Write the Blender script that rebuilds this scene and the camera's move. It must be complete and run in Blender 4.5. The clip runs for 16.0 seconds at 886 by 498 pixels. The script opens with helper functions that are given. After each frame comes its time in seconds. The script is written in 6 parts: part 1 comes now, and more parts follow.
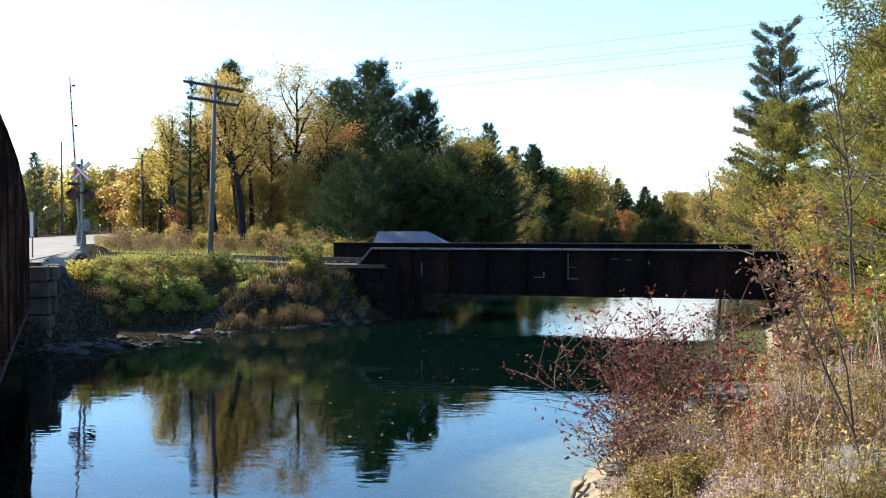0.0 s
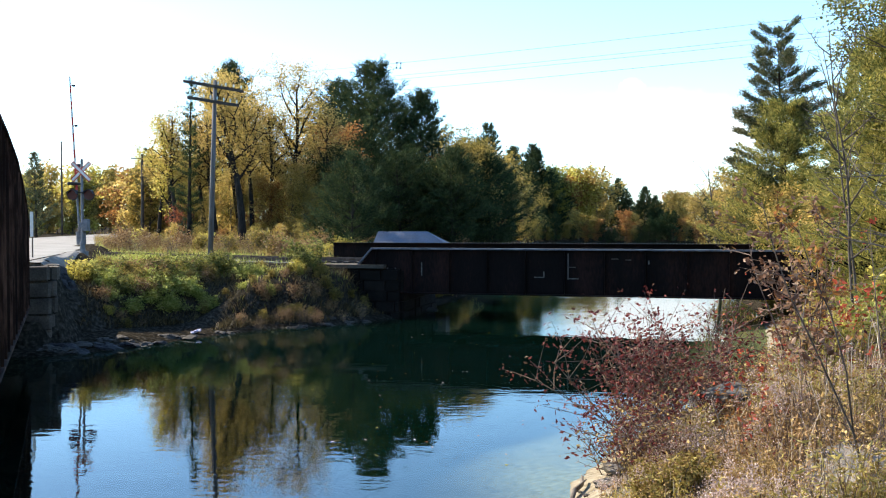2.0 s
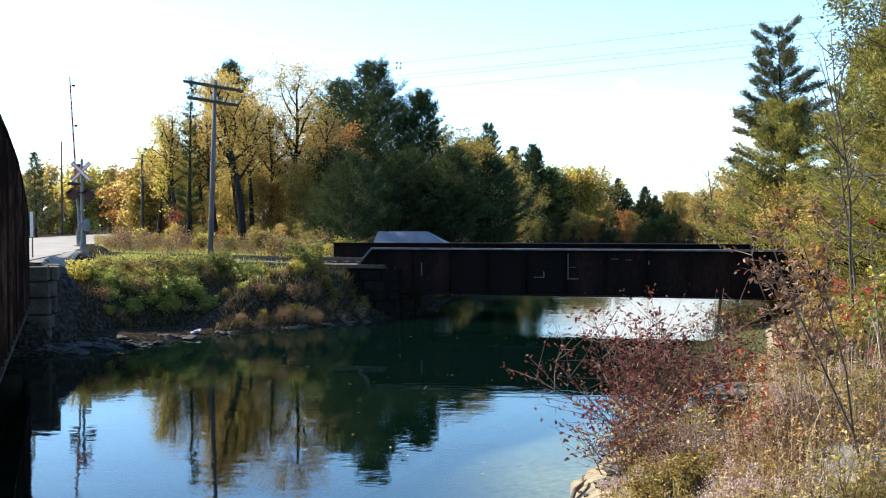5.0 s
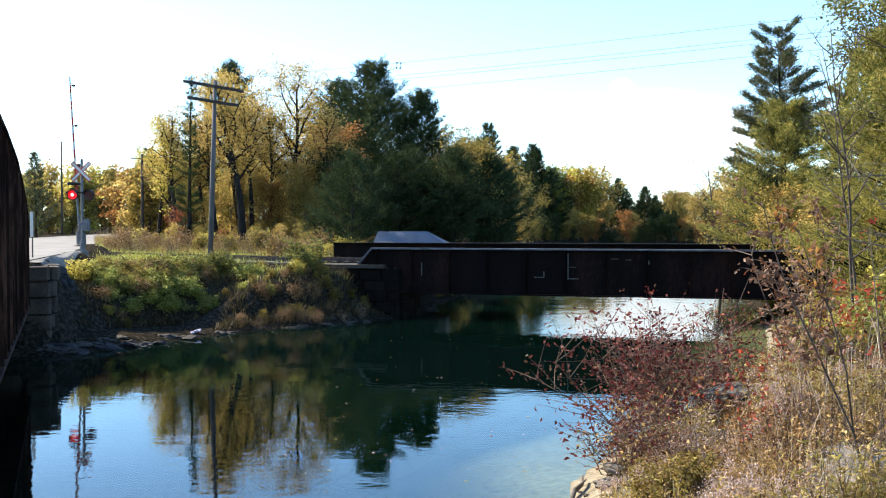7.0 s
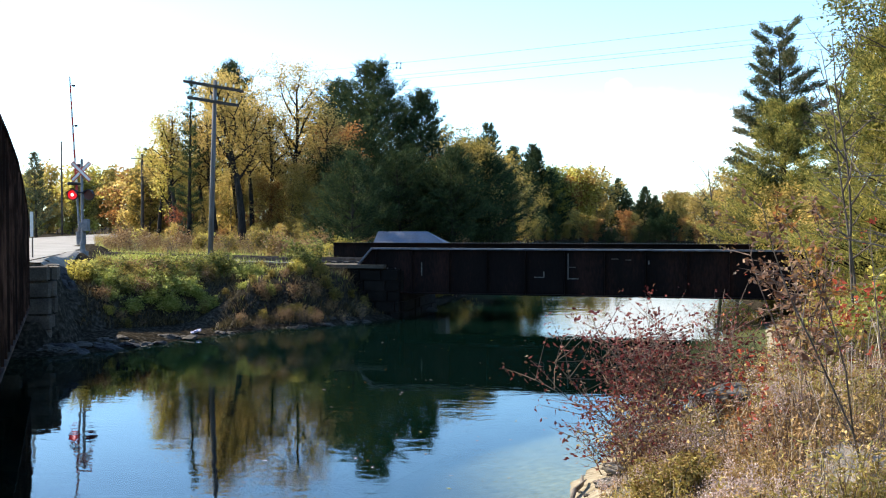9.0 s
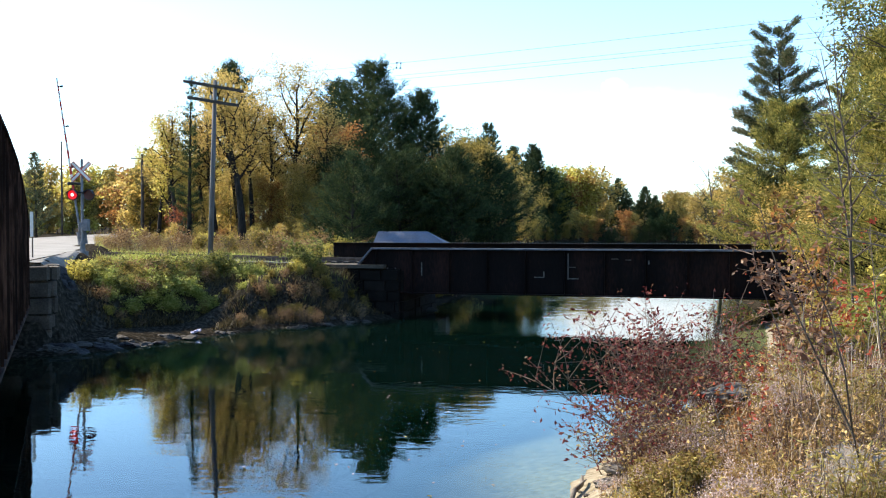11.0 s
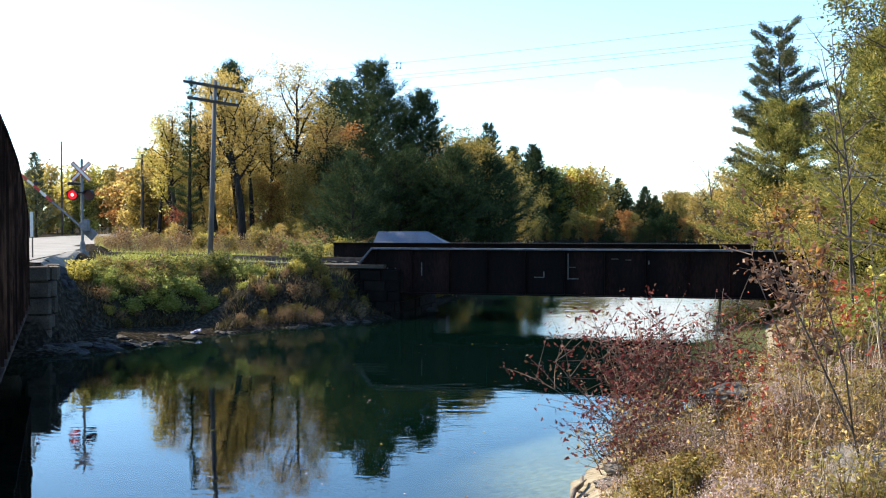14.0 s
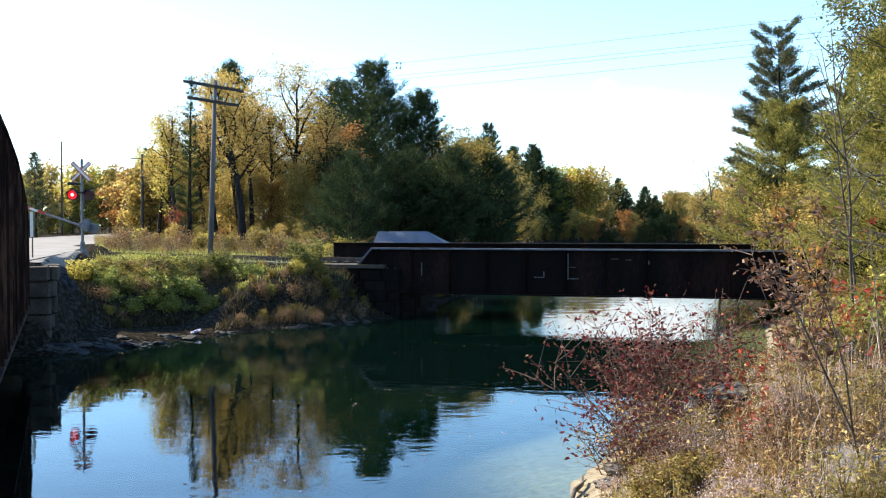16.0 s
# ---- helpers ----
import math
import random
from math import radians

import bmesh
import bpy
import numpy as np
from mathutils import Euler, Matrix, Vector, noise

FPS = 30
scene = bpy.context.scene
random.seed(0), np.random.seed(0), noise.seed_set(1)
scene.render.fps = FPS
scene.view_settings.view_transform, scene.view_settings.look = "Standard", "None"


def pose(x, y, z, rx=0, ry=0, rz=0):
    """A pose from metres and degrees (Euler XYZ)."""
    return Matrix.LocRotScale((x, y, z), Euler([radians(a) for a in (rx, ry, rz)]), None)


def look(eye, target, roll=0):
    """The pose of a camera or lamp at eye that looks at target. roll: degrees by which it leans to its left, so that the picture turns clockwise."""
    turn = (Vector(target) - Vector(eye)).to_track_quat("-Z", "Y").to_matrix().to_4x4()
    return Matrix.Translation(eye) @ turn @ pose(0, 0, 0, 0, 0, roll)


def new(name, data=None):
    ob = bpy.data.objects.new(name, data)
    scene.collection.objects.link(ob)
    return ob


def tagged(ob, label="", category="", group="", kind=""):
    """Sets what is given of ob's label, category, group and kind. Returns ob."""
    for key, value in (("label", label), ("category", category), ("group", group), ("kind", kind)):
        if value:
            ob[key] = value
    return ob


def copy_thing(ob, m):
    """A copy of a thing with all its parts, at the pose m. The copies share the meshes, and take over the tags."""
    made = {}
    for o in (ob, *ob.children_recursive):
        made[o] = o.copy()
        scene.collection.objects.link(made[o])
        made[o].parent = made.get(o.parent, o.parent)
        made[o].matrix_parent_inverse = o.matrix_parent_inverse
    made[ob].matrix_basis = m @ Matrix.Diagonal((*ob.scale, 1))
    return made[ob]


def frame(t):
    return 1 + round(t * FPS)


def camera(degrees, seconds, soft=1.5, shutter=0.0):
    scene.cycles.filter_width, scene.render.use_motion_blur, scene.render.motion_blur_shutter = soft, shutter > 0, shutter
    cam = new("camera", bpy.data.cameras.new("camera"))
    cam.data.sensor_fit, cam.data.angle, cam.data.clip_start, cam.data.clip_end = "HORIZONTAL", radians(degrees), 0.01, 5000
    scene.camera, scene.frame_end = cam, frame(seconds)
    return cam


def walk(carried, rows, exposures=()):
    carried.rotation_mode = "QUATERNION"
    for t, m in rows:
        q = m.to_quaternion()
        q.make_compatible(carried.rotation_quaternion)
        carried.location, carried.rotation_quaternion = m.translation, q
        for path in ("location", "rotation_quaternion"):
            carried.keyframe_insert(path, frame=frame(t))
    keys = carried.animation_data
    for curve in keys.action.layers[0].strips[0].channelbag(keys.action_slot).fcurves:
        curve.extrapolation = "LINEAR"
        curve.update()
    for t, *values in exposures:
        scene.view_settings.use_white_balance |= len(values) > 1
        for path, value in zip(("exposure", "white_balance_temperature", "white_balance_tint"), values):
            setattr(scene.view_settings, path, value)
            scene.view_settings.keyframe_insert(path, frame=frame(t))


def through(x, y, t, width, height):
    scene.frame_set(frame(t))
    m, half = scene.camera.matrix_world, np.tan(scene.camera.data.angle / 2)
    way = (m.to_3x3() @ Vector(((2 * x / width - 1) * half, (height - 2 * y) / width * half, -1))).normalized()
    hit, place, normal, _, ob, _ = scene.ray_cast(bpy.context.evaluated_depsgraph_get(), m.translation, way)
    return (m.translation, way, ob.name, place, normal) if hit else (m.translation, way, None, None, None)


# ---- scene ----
# Camera: stands still on the near bank, about 4.2 m above the water
cam = camera(50, 16.0, soft=1.1)
VIEW = look((0, 0, 4.24), (0, 100, 4.24 - 2.44))
walk(cam, [(0, VIEW), (16, VIEW)], exposures=[(0, 1.33), (16, 1.33)])

# ---- light ----
SUN_AZ, SUN_EL = radians(-64), radians(38)   # from +y towards +x
world = bpy.data.worlds.new("sky")
scene.world = world
world.use_nodes = True
wn, wl = world.node_tree.nodes, world.node_tree.links
sky = wn.new("ShaderNodeTexSky")
sky.sky_type, sky.sun_disc = "NISHITA", False
sky.sun_elevation, sky.sun_rotation = SUN_EL, SUN_AZ
sky.air_density, sky.dust_density, sky.ozone_density = 1.0, 0.5, 2.0
tint = wn.new("ShaderNodeMix")
tint.data_type, tint.blend_type = "RGBA", "MULTIPLY"
tint.inputs[0].default_value, tint.inputs[7].default_value = 1.0, (0.80, 1.0, 1.11, 1)
wl.new(sky.outputs[0], tint.inputs[6])
wl.new(tint.outputs[2], wn["Background"].inputs[0])
wn["Background"].inputs[1].default_value = 0.15
sun = new("sun", bpy.data.lights.new("sun", "SUN"))
sun.data.energy, sun.data.angle, sun.data.color = 5.0, radians(0.5), (1, 0.86, 0.66)
SUN_DIR = Vector((math.sin(SUN_AZ) * math.cos(SUN_EL), math.cos(SUN_AZ) * math.cos(SUN_EL), math.sin(SUN_EL)))
sun.matrix_world = look(SUN_DIR * 50, (0, 0, 0))


# ---- materials ----
def nodes_of(name):
    m = bpy.data.materials.new(name)
    m.use_nodes = True
    return m, m.node_tree.nodes, m.node_tree.links, m.node_tree.nodes["Principled BSDF"]


def ramp_node(n, colours, lo=0.3, hi=0.7):
    r = n.new("ShaderNodeValToRGB")
    e = r.color_ramp.elements
    while len(e) < len(colours):
        e.new(0.5)
    for i, c in enumerate(colours):
        e[i].position = lo + (hi - lo) * i / max(1, len(colours) - 1)
        e[i].color = (*c, 1)
    return r


def surface(name, colours, rough=0.85, scale=3.0, fine=40.0, bump=0.3, metal=0.0, stretch=(1, 1, 1), vary=0.0, spec=0.3):
    """Two scales of noise over a colour ramp, with relief. Object coordinates, so in metres."""
    m, n, l, p = nodes_of(name)
    tc, mp = n.new("ShaderNodeTexCoord"), n.new("ShaderNodeMapping")
    mp.inputs["Scale"].default_value = stretch
    l.new(tc.outputs["Object"], mp.inputs[0])
    a, b = n.new("ShaderNodeTexNoise"), n.new("ShaderNodeTexNoise")
    for t, s in ((a, scale), (b, fine)):
        t.inputs["Scale"].default_value, t.inputs["Detail"].default_value = s, 6
        l.new(mp.outputs[0], t.inputs["Vector"])
    mix = n.new("ShaderNodeMix")
    mix.inputs[0].default_value = 0.4
    l.new(a.outputs[0], mix.inputs[2]), l.new(b.outputs[0], mix.inputs[3])
    src = mix.outputs[0]
    if vary:
        inf, ad = n.new("ShaderNodeObjectInfo"), n.new("ShaderNodeMath")
        ad.operation = "MULTIPLY_ADD"
        l.new(inf.outputs["Random"], ad.inputs[0])
        ad.inputs[1].default_value = vary
        l.new(src, ad.inputs[2])
        src = ad.outputs[0]
    r = ramp_node(n, colours, 0.33, 0.67 + vary)
    l.new(src, r.inputs[0]), l.new(r.outputs[0], p.inputs["Base Color"])
    bp = n.new("ShaderNodeBump")
    bp.inputs["Strength"].default_value, bp.inputs["Distance"].default_value = bump, 0.02
    l.new(mix.outputs[0], bp.inputs["Height"]), l.new(bp.outputs[0], p.inputs["Normal"])
    p.inputs["Roughness"].default_value, p.inputs["Metallic"].default_value = rough, metal
    p.inputs["Specular IOR Level"].default_value = spec
    return m


def foliage(name, colours, through=0.35, rough=0.6, spec=0.25):
    """Leaves: each leaf takes its own tone, light passes through."""
    m, n, l, p = nodes_of(name)
    g = n.new("ShaderNodeNewGeometry")
    nz = n.new("ShaderNodeTexNoise")
    nz.inputs["Scale"].default_value = 0.45
    tc = n.new("ShaderNodeTexCoord")
    l.new(tc.outputs["Object"], nz.inputs["Vector"])
    mix = n.new("ShaderNodeMix")
    mix.inputs[0].default_value = 0.5
    l.new(g.outputs["Random Per Island"], mix.inputs[2]), l.new(nz.outputs[0], mix.inputs[3])
    r = ramp_node(n, colours, 0.15, 0.85)
    l.new(mix.outputs[0], r.inputs[0]), l.new(r.outputs[0], p.inputs["Base Color"])
    p.inputs["Roughness"].default_value = rough
    p.inputs["Specular IOR Level"].default_value = spec
    t, ms = n.new("ShaderNodeBsdfTranslucent"), n.new("ShaderNodeMixShader")
    l.new(r.outputs[0], t.inputs[0])
    ms.inputs[0].default_value = through
    l.new(p.outputs[0], ms.inputs[1]), l.new(t.outputs[0], ms.inputs[2])
    l.new(ms.outputs[0], n["Material Output"].inputs[0])
    return m


def glow(name, colour, strength):
    m, n, l, p = nodes_of(name)
    p.inputs["Base Color"].default_value = (*[0.15 * c for c in colour], 1)
    p.inputs["Emission Color"].default_value, p.inputs["Emission Strength"].default_value = (*colour, 1), strength
    return m


RUST = surface("rusty_painted_steel", [(0.010, 0.006, 0.005), (0.032, 0.016, 0.011), (0.15, 0.08, 0.055)], 0.8, 2.2, 14, 0.25, stretch=(1, 1, 0.15), spec=0.1)
# near-black steel with a rust-red tinge; the girders' shade is put into it
BLACKSTEEL = surface("shaded_steel", [(0.003, 0.0026, 0.0026), (0.007, 0.0046, 0.0042), (0.024, 0.0105, 0.008)], 0.8, 0.8, 12, 0.25, stretch=(1, 1, 0.3), spec=0.08)
FLANGE = surface("grey_steel_flange", [(0.05, 0.05, 0.055), (0.10, 0.105, 0.12), (0.17, 0.175, 0.19)], 0.6, 2, 25, 0.2)
STONE = surface("weathered_stone", [(0.03, 0.025, 0.02), (0.08, 0.067, 0.054), (0.17, 0.148, 0.122)], 0.95, 1.5, 18, 0.9, vary=0.15, spec=0.1)
# darker copy of the stone above: shade under the bridge is put into it
SHADESTONE = surface("shade_darkened_stone", [(0.004, 0.0034, 0.003), (0.0085, 0.0072, 0.006), (0.02, 0.017, 0.014)], 0.95, 1.5, 18, 0.7, vary=0.15, spec=0.1)
CONCRETE = surface("pale_concrete", [(0.25, 0.24, 0.23), (0.38, 0.37, 0.36), (0.48, 0.47, 0.45)], 0.9, 1.2, 25, 0.4)
POLEWOOD = surface("grey_weathered_wood", [(0.07, 0.062, 0.058), (0.12, 0.11, 0.105), (0.19, 0.175, 0.165)], 0.9, 2, 30, 0.5, stretch=(4, 4, 0.4))
DARKWOOD = surface("creosoted_wood", [(0.03, 0.025, 0.022), (0.06, 0.05, 0.042), (0.10, 0.085, 0.07)], 0.9, 3, 30, 0.5)
BARK = surface("bark", [(0.035, 0.028, 0.022), (0.08, 0.065, 0.052), (0.15, 0.125, 0.10)], 0.95, 4, 30, 0.8, stretch=(1, 1, 0.3))
# darker twin of the bark above, with the crowns' shade in its colour
SHADEBARK = surface("shaded_furrowed_bark", [(0.010, 0.008, 0.007), (0.022, 0.018, 0.015), (0.05, 0.042, 0.035)], 0.95, 4, 30, 0.8, stretch=(1, 1, 0.3), spec=0.1)
PALEBARK = surface("pale_bark", [(0.08, 0.066, 0.055), (0.15, 0.13, 0.11), (0.24, 0.215, 0.19)], 0.9, 5, 40, 0.5, stretch=(1, 1, 0.4))
TWIG = surface("reddish_twig", [(0.06, 0.04, 0.03), (0.13, 0.09, 0.07), (0.25, 0.19, 0.15)], 0.85, 6, 60, 0.3)
ASPHALT = surface("sandy_asphalt", [(0.15, 0.14, 0.125), (0.215, 0.20, 0.18), (0.28, 0.262, 0.24)], 0.9, 0.6, 30, 0.3)
GRAVEL = surface("gravel", [(0.11, 0.10, 0.09), (0.19, 0.178, 0.16), (0.28, 0.262, 0.24)], 0.95, 3, 60, 0.8)
STEEL = surface("galvanised_steel", [(0.09, 0.09, 0.095), (0.15, 0.15, 0.16), (0.22, 0.22, 0.23)], 0.6, 4, 40, 0.1, metal=0.2)
RAILSTEEL = surface("brown_rail_steel", [(0.05, 0.035, 0.028), (0.10, 0.07, 0.055), (0.16, 0.12, 0.10)], 0.55, 3, 40, 0.2, metal=0.4)
BLACK = surface("matt_black_paint", [(0.012, 0.012, 0.013), (0.02, 0.02, 0.021), (0.03, 0.03, 0.03)], 0.6, 5, 50, 0.05)
WHITE = surface("white_paint", [(0.42, 0.40, 0.36), (0.56, 0.54, 0.49), (0.66, 0.64, 0.60)], 0.5, 4, 40, 0.05)
RED = surface("red_paint", [(0.30, 0.025, 0.02), (0.42, 0.04, 0.03), (0.50, 0.06, 0.05)], 0.5, 4, 40, 0.05)
LENS = surface("dark_red_glass", [(0.035, 0.006, 0.006), (0.055, 0.008, 0.008), (0.08, 0.01, 0.01)], 0.25, 20, 60, 0.1)
GLASSY = surface("blue_green_insulator_glass", [(0.30, 0.42, 0.42), (0.42, 0.55, 0.55), (0.6, 0.7, 0.7)], 0.1, 9, 40, 0.05)
ROOFMETAL = surface("pale_blue_metal_roof", [(0.045, 0.055, 0.075), (0.07, 0.083, 0.115), (0.10, 0.118, 0.155)], 0.6, 1, 12, 0.1)
SIDING = surface("brown_board_siding", [(0.10, 0.07, 0.05), (0.16, 0.11, 0.08), (0.22, 0.16, 0.12)], 0.85, 2, 20, 0.3)
FADED = surface("faded_paint", [(0.03, 0.026, 0.024), (0.09, 0.085, 0.08), (0.16, 0.155, 0.15)], 0.9, 9, 60, 0.1)
WIRE = surface("dark_wire", [(0.10, 0.10, 0.11), (0.15, 0.15, 0.16), (0.2, 0.2, 0.2)], 0.5, 5, 40, 0.0)
PALEROCK = surface("pale_bank_rock", [(0.06, 0.054, 0.047), (0.14, 0.127, 0.11), (0.24, 0.222, 0.197)], 0.92, 3.5, 16, 1.0)
SLATE = surface("dark_slab_rock", [(0.016, 0.016, 0.017), (0.036, 0.036, 0.038), (0.08, 0.08, 0.082)], 0.92, 1.4, 12, 0.9, spec=0.1)
ROCK = surface("bank_rock", [(0.022, 0.02, 0.017), (0.048, 0.043, 0.037), (0.10, 0.092, 0.08)], 0.92, 1.8, 16, 0.8, vary=0.1)
GLOW_RED = glow("lit_red_lamp", (1.0, 0.004, 0.012), 0.33)
GLOW_ARM = glow("lit_arm_lamp", (1.0, 0.08, 0.08), 0.7)
GLOW_HOT = glow("lamp_filament", (1.0, 0.45, 0.45), 1.6)

GOLD = foliage("golden_maple_leaves", [(0.09, 0.08, 0.024), (0.26, 0.21, 0.06), (0.47, 0.345, 0.10), (0.48, 0.335, 0.105), (0.67, 0.55, 0.24)], 0.76)
YELLOW = foliage("yellow_birch_leaves", [(0.16, 0.14, 0.03), (0.34, 0.29, 0.05), (0.52, 0.45, 0.11), (0.64, 0.57, 0.22)], 0.75)
OLIVE = foliage("turning_olive_leaves", [(0.055, 0.052, 0.016), (0.16, 0.135, 0.036), (0.30, 0.23, 0.058), (0.47, 0.34, 0.09)], 0.6)
RUSSET = foliage("russet_oak_leaves", [(0.08, 0.035, 0.015), (0.22, 0.095, 0.03), (0.36, 0.18, 0.055), (0.44, 0.28, 0.09)], 0.62)
SCARLET = foliage("scarlet_leaves", [(0.13, 0.02, 0.012), (0.30, 0.05, 0.03), (0.48, 0.09, 0.05), (0.55, 0.19, 0.07)], 0.45)
WINE = foliage("wine_red_leaves", [(0.03, 0.008, 0.008), (0.095, 0.018, 0.018), (0.19, 0.042, 0.036), (0.36, 0.17, 0.14)], 0.38)
OAKBROWN = foliage("curled_oak_leaves", [(0.06, 0.028, 0.016), (0.14, 0.07, 0.042), (0.26, 0.155, 0.10), (0.44, 0.32, 0.23)], 0.35)
BROWN = foliage("withered_brown_leaves", [(0.09, 0.045, 0.02), (0.21, 0.12, 0.052), (0.36, 0.225, 0.10), (0.50, 0.36, 0.18)], 0.25)
PINE = foliage("pine_needles", [(0.007, 0.014, 0.008), (0.019, 0.034, 0.015), (0.052, 0.076, 0.031), (0.14, 0.155, 0.06)], 0.33, 0.75, 0.05)
PINE_B = foliage("blue_green_pine_needles", [(0.016, 0.028, 0.015), (0.05, 0.068, 0.034), (0.12, 0.125, 0.06), (0.25, 0.20, 0.11)], 0.35, 0.7, 0.1)
SPRING = foliage("yellow_green_leaves", [(0.035, 0.045, 0.013), (0.09, 0.105, 0.027), (0.21, 0.20, 0.052), (0.40, 0.34, 0.11)], 0.45)
PINE_Y = foliage("yellowing_pine_needles", [(0.045, 0.06, 0.018), (0.15, 0.16, 0.042), (0.34, 0.30, 0.08), (0.56, 0.46, 0.14)], 0.55, 0.7, 0.1)
EMBER = foliage("ember_red_leaves", [(0.09, 0.03, 0.015), (0.20, 0.065, 0.03), (0.33, 0.11, 0.055), (0.42, 0.19, 0.08)], 0.45)
OCHRE = foliage("ochre_weed_leaves", [(0.13, 0.092, 0.026), (0.27, 0.22, 0.06), (0.43, 0.36, 0.11), (0.58, 0.49, 0.20)], 0.35)
GREEN = foliage("green_shrub_leaves", [(0.04, 0.048, 0.013), (0.11, 0.12, 0.028), (0.25, 0.24, 0.06), (0.45, 0.40, 0.12)], 0.48)
GRASS = foliage("autumn_grass", [(0.10, 0.12, 0.024), (0.25, 0.28, 0.055), (0.41, 0.42, 0.115), (0.57, 0.53, 0.21)], 0.6)
DRY = foliage("dry_grass", [(0.12, 0.07, 0.025), (0.27, 0.175, 0.06), (0.43, 0.30, 0.11), (0.58, 0.44, 0.19)], 0.22)
PALESTALK = foliage("pale_stalks", [(0.30, 0.24, 0.17), (0.42, 0.35, 0.26), (0.54, 0.47, 0.37), (0.64, 0.58, 0.48)], 0.2)
# bank growth with the shade of the steep face put into its colour
DARKHERB = foliage("shaded_bank_growth", [(0.014, 0.011, 0.006), (0.04, 0.032, 0.013), (0.095, 0.072, 0.03), (0.20, 0.15, 0.065)], 0.25)
ASTER = foliage("pale_aster_flowers", [(0.24, 0.17, 0.14), (0.40, 0.30, 0.265), (0.54, 0.43, 0.40), (0.68, 0.58, 0.55)], 0.2)


def ground_material():
    m, n, l, p = nodes_of("ground_soil_and_river_bed")
    g, sep = n.new("ShaderNodeNewGeometry"), n.new("ShaderNodeSeparateXYZ")
    l.new(g.outputs["Position"], sep.inputs[0])
    nz, nf = n.new("ShaderNodeTexNoise"), n.new("ShaderNodeTexNoise")
    nz.inputs["Scale"].default_value, nf.inputs["Scale"].default_value = 0.35, 7
    nz.inputs["Detail"].default_value = nf.inputs["Detail"].default_value = 8
    l.new(g.outputs["Position"], nz.inputs["Vector"]), l.new(g.outputs["Position"], nf.inputs["Vector"])
    # dark soil tones also carry the shade under the overgrown far bank
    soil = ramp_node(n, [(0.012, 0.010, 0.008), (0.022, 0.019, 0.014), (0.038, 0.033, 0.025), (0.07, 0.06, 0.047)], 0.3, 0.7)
    l.new(nf.outputs[0], soil.inputs[0])
    sand = ramp_node(n, [(0.16, 0.138, 0.098), (0.245, 0.215, 0.16), (0.32, 0.285, 0.22)], 0.3, 0.7)
    l.new(nf.outputs[0], sand.inputs[0])
    # the bed darkens with depth: the water's dimming is put into its colour
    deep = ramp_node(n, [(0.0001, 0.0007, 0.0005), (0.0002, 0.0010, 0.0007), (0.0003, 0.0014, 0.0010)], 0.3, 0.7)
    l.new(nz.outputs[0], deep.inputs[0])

    litter = ramp_node(n, [(0.025, 0.018, 0.012), (0.065, 0.05, 0.032), (0.13, 0.105, 0.07), (0.24, 0.20, 0.15)], 0.3, 0.7)
    l.new(nf.outputs[0], litter.inputs[0])
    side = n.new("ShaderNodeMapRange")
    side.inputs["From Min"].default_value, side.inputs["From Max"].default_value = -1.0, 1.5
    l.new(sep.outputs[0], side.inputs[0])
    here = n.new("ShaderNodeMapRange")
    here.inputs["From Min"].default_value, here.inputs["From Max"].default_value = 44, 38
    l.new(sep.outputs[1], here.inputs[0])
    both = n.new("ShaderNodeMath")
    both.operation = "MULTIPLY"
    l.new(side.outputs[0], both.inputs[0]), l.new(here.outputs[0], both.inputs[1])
    # far-bank mud; shade below the bank and bridge is put into its tone
    shaded_mud = ramp_node(n, [(0.008, 0.007, 0.005), (0.022, 0.019, 0.014), (0.06, 0.052, 0.042)], 0.3, 0.7)
    l.new(nf.outputs[0], shaded_mud.inputs[0])
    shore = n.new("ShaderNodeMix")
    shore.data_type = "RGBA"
    l.new(both.outputs[0], shore.inputs[0]), l.new(shaded_mud.outputs[0], shore.inputs[6]), l.new(sand.outputs[0], shore.inputs[7])

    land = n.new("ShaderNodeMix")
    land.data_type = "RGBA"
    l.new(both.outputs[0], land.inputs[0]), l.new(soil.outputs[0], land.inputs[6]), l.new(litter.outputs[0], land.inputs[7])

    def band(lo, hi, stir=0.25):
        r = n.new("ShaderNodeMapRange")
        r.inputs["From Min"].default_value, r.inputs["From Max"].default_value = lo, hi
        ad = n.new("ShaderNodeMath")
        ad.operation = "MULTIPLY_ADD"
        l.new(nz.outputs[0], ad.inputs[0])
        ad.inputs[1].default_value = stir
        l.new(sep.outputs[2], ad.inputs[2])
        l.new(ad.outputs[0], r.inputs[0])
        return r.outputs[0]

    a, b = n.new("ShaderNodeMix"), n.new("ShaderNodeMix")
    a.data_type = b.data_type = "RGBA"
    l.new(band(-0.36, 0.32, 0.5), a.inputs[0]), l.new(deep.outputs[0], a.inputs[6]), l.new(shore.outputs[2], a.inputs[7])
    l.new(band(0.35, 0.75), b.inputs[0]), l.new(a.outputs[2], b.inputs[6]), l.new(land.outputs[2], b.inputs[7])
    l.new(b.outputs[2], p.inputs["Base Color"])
    bp = n.new("ShaderNodeBump")
    bp.inputs["Strength"].default_value, bp.inputs["Distance"].default_value = 0.7, 0.08
    l.new(nf.outputs[0], bp.inputs["Height"]), l.new(bp.outputs[0], p.inputs["Normal"])
    p.inputs["Roughness"].default_value, p.inputs["Specular IOR Level"].default_value = 0.95, 0.0
    return m


